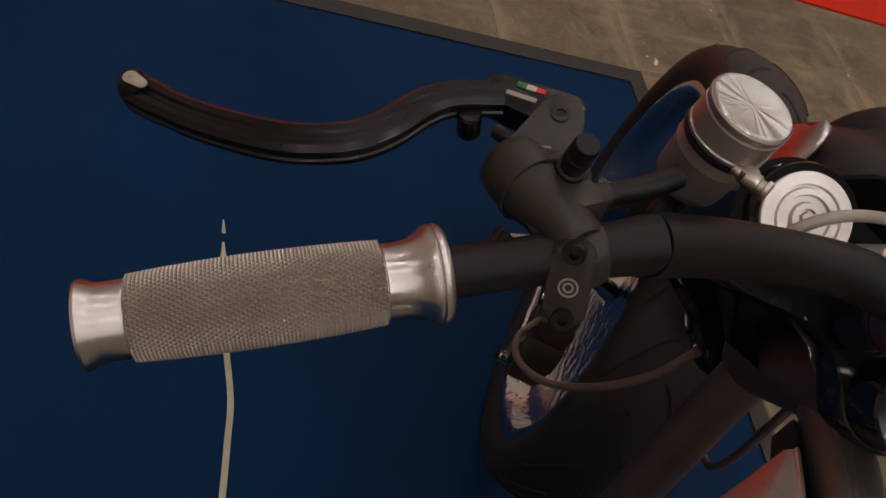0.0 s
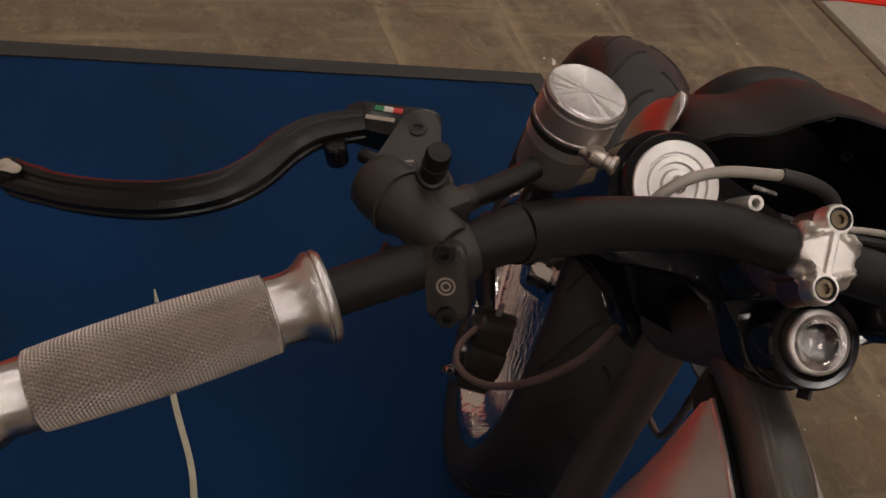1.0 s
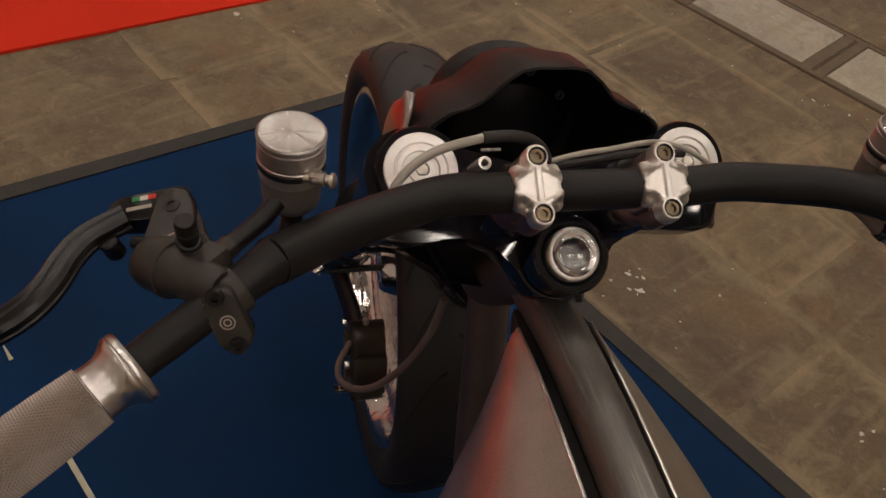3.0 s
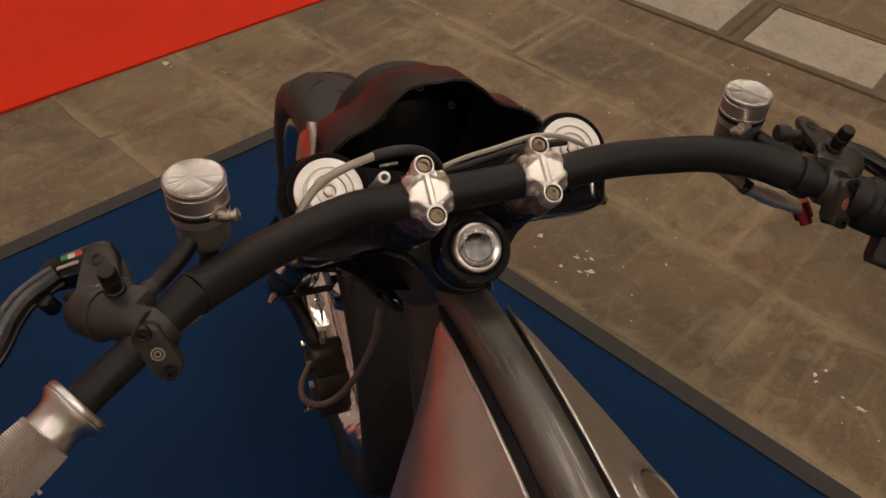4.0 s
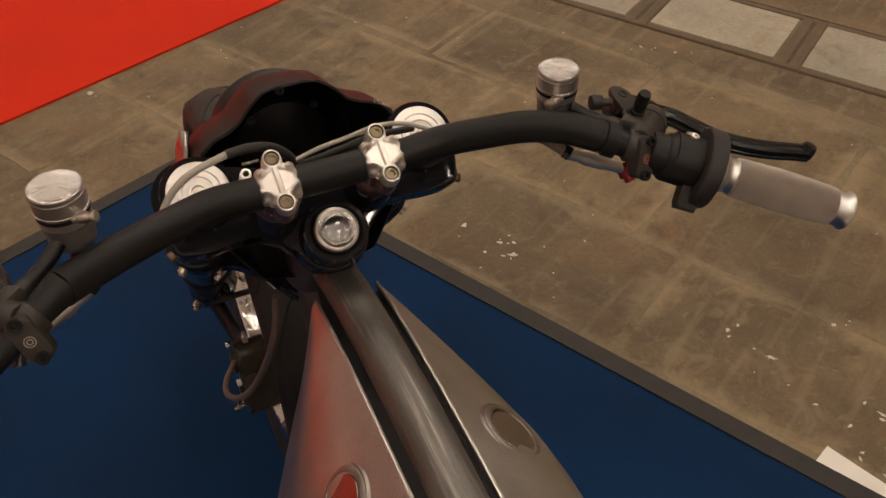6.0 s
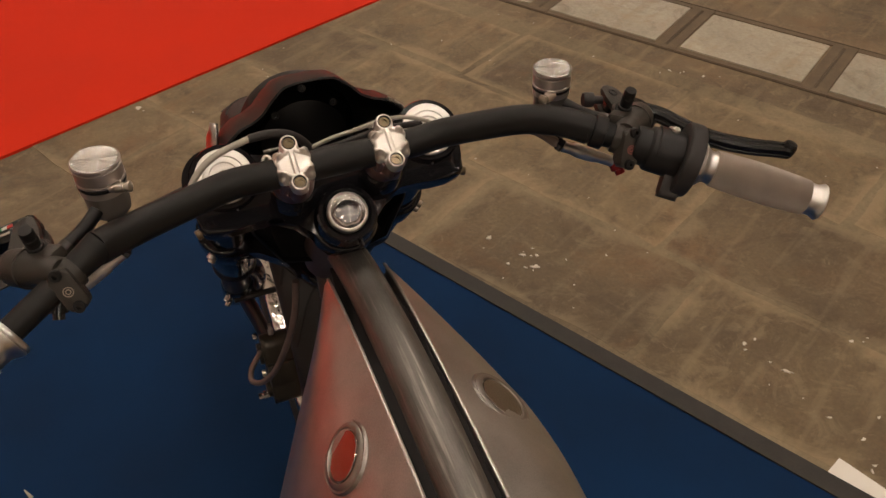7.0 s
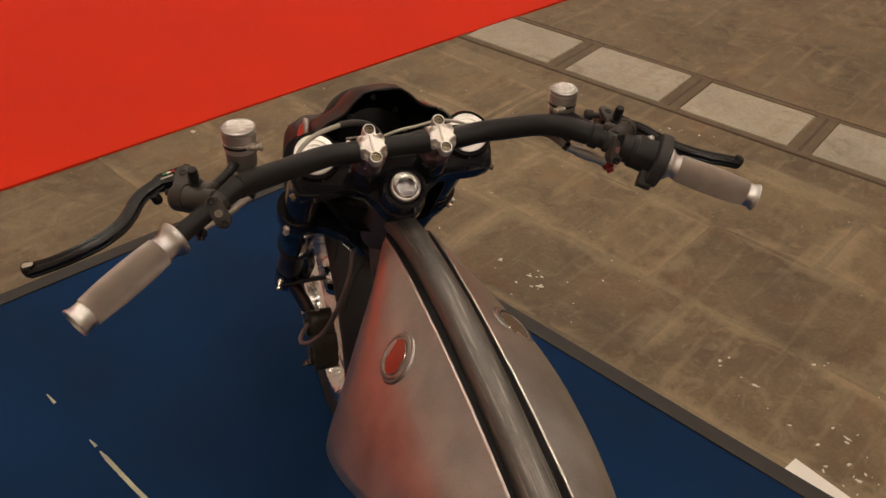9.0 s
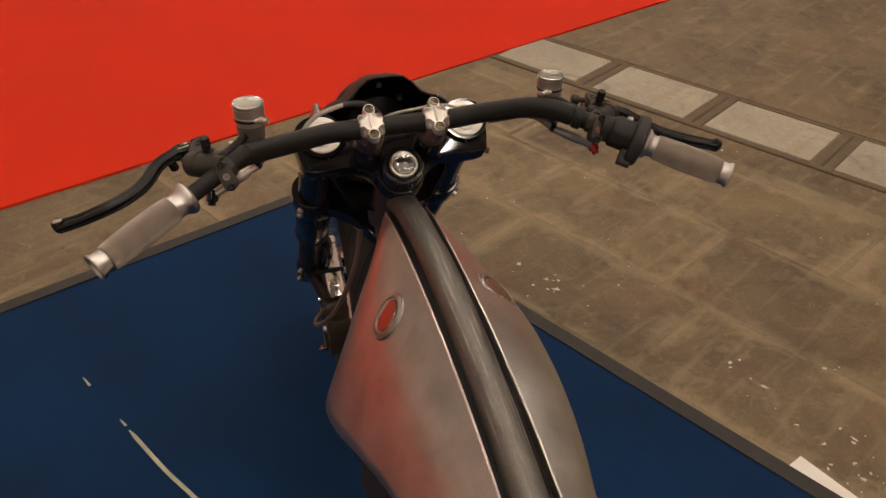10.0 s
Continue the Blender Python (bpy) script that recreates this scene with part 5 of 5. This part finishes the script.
def lever(points, side, knuckle, up, mount, worn):
    """A folding lever: a ribbed blade along points with a knob at its tip, and a knuckle piece at the pivot."""
    pts = smooth_line([(side * p[0], *p[1:]) for p in points], 6)
    n = len(pts)
    up = sided(up, side)
    sec = [(0.62, 0.25), (0.62, 0.62), (0.40, 0.92), (0.16, 0.96), (0.08, 0.84), (-0.08, 0.84), (-0.16, 0.96), (-0.42, 0.92), (-0.62, 0.6), (-0.62, 0.2), (-0.5, 0.08), (-0.5, -0.08), (-0.62, -0.2), (-0.62, -0.6), (-0.42, -0.92), (-0.16, -0.96), (-0.08, -0.84), (0.08, -0.84), (0.16, -0.96), (0.40, -0.92), (0.62, -0.62), (0.62, -0.25), (0.5, -0.12), (0.5, 0.12)]
    rad = []
    for i in range(n):
        u = i / (n - 1)
        w = 0.0068 + 0.0012 * math.sin(math.pi * u)
        if u > 0.93:
            w += 0.0008
        rad.append((0.0095, w))
    blade = part("lever", sweep(pts, rad, bm=None, section=sec, up=up), LEVER_BLACK, bike, "gloss black folding lever")
    tip = Vector(pts[-1])
    t = (tip - Vector(pts[-4])).normalized()
    part("tip", lathe([(0.0, -0.006), (0.0052, -0.0055), (0.0066, -0.003), (0.0070, 0.001), (0.0066, 0.0055), (0.0052, 0.008), (0, 0.0088)], basis(tip + up * 0.0005, up), 24), LEVER_BLACK, blade)
    if worn:
        part("worn_face", prism(rounded([(-0.009, -0.0020), (0.001, -0.0034), (0.003, 0), (0.001, 0.0034), (-0.009, 0.0018)], 0.0018), 0.0, 0.0007, basis(tip + up * 0.0087 + t * 0.001, up, t), bevel=0.0002), WORN, blade, "worn pale lever tip")
    # knuckle piece
    k = [Vector((side * p[0], *p[1:])) for p in knuckle]
    d = (k[1] - k[0])
    km = basis(k[0], up, d)
    L = d.length
    part("knuckle", prism(rounded([(-0.010, -0.008), (L * 0.5, -0.0075), (L + 0.006, -0.007), (L + 0.008, 0.0065), (L * 0.5, 0.010), (-0.010, 0.011)], 0.005), -0.0072, 0.0052, km, bevel=0.0014), LEVER_BLACK, blade)
    bs = Vector((side * mount[0], *mount[1:]))
    part("knuckle_bolt", lathe([(0.0, -0.010), (0.0046, -0.010), (0.0052, -0.009), (0.0052, 0.0015), (0.0044, 0.0026), (0.0, 0.0028)], basis(bs, up), 20), LEVER_BLACK, blade)
    part("push_rod", lathe([(0.0034, 0), (0.0034, 0.018), (0, 0.018)], basis(bs + sided(Vector((-0.012, -0.002, 0.002)), side), sided(Vector((-0.9, -0.4, 0.2)), side)), 12), BLACK_SATIN, blade)
    return blade, km


LUP = Vector((0.275, -0.155, 0.949))
left_lever, km = lever([(0.266, -0.004, 0.8275), (0.284, -0.0115, 0.822), (0.294, -0.0225, 0.8185), (0.302, -0.038, 0.8150), (0.313, -0.0495, 0.8105), (0.332, -0.0570, 0.8035), (0.353, -0.0585, 0.7960), (0.377, -0.0555, 0.7865), (0.4015, -0.0483, 0.777)], -1, [(0.243, -0.0005, 0.8315), (0.268, 0.0010, 0.8265)], LUP, (0.275, -0.016, 0.8215), True)
# three-colour flash and a plain pale bar on the knuckle
for q, c in ((-0.0042, FLAG_GREEN), (0.0, FLAG_WHITE), (0.0042, FLAG_RED)):
    part("colour_flash", block(0.0042, 0.0028, 0.0006, km @ pose(0.0135 - q, -0.004, 0.0054), 0), c, left_lever)
part("pale_bar", block(0.013, 0.0022, 0.0005, km @ pose(0.016, 0.0018, 0.0054), 0), MARK, left_lever)
right_lever, km = lever([(0.262, -0.026, 0.826), (0.276, -0.034, 0.822), (0.288, -0.046, 0.8165), (0.302, -0.060, 0.811), (0.320, -0.0695, 0.805), (0.345, -0.0775, 0.798), (0.365, -0.0815, 0.793), (0.382, -0.084, 0.788)], 1, [(0.243, -0.014, 0.830), (0.264, -0.020, 0.824)], LUP, (0.268, -0.034, 0.82), False)

# throttle housing beside the right grip
g = grip_basis(0, 1)
thr = part("throttle_housing", lathe([(0.0105, 0.0375), (0.0150, 0.0378), (0.0158, 0.0392), (0.0160, 0.0490), (0.0178, 0.0500), (0.0188, 0.052), (0.0190, 0.0765), (0.012, 0.077)], g, 48), BLACK_SATIN, bike, "black throttle housing with a wide flange")
part("flange", lathe([(0.012, 0.0765), (0.0288, 0.0765), (0.0304, 0.0778), (0.0308, 0.080), (0.0308, 0.0872), (0.0300, 0.0893), (0.027, 0.0905), (0.012, 0.0908)], g, 64), BLACK_MATT, thr)
part("cable_box", prism(rounded([(0.010, -0.008), (0.0355, -0.007), (0.0355, 0.007), (0.010, 0.008)], 0.004), 0.069, 0.085, g @ pose(0, 0, 0, 0, 0, 140), bevel=0.0025, steps=3), BLACK_MATT, thr)
half_shell = [(0.0204 * math.cos(radians(a)), 0.0204 * math.sin(radians(a))) for a in range(-82, 74, 6)]
part("upper_half", prism(half_shell + [(0.6 * x, 0.6 * y) for x, y in half_shell[::-1]], 0.055, 0.0763, g, bevel=0.001), BLACK_SATIN, thr)
for a, lean, r in ((-50, -18, 0.0208), (-12, 4, 0.0208)):
    m = basis(g @ pose(0, 0, 0, 0, 0, a) @ Vector((r, 0, 0.066)), (g @ pose(0, 0, 0, 0, 0, lean)).to_3x3() @ Vector((1, 0, 0)))
    part("screw", socket_bolt(m, 0.0033, 0.0022, 0.0019), ALU_MATT, thr, "bright socket screw")
part("switch_clamp", lathe([(0.0112, 0.002), (0.0132, 0.0025), (0.0136, 0.004), (0.0136, 0.011), (0.0132, 0.0125), (0.0112, 0.013)], g, 40), BLACK_SATIN, thr)
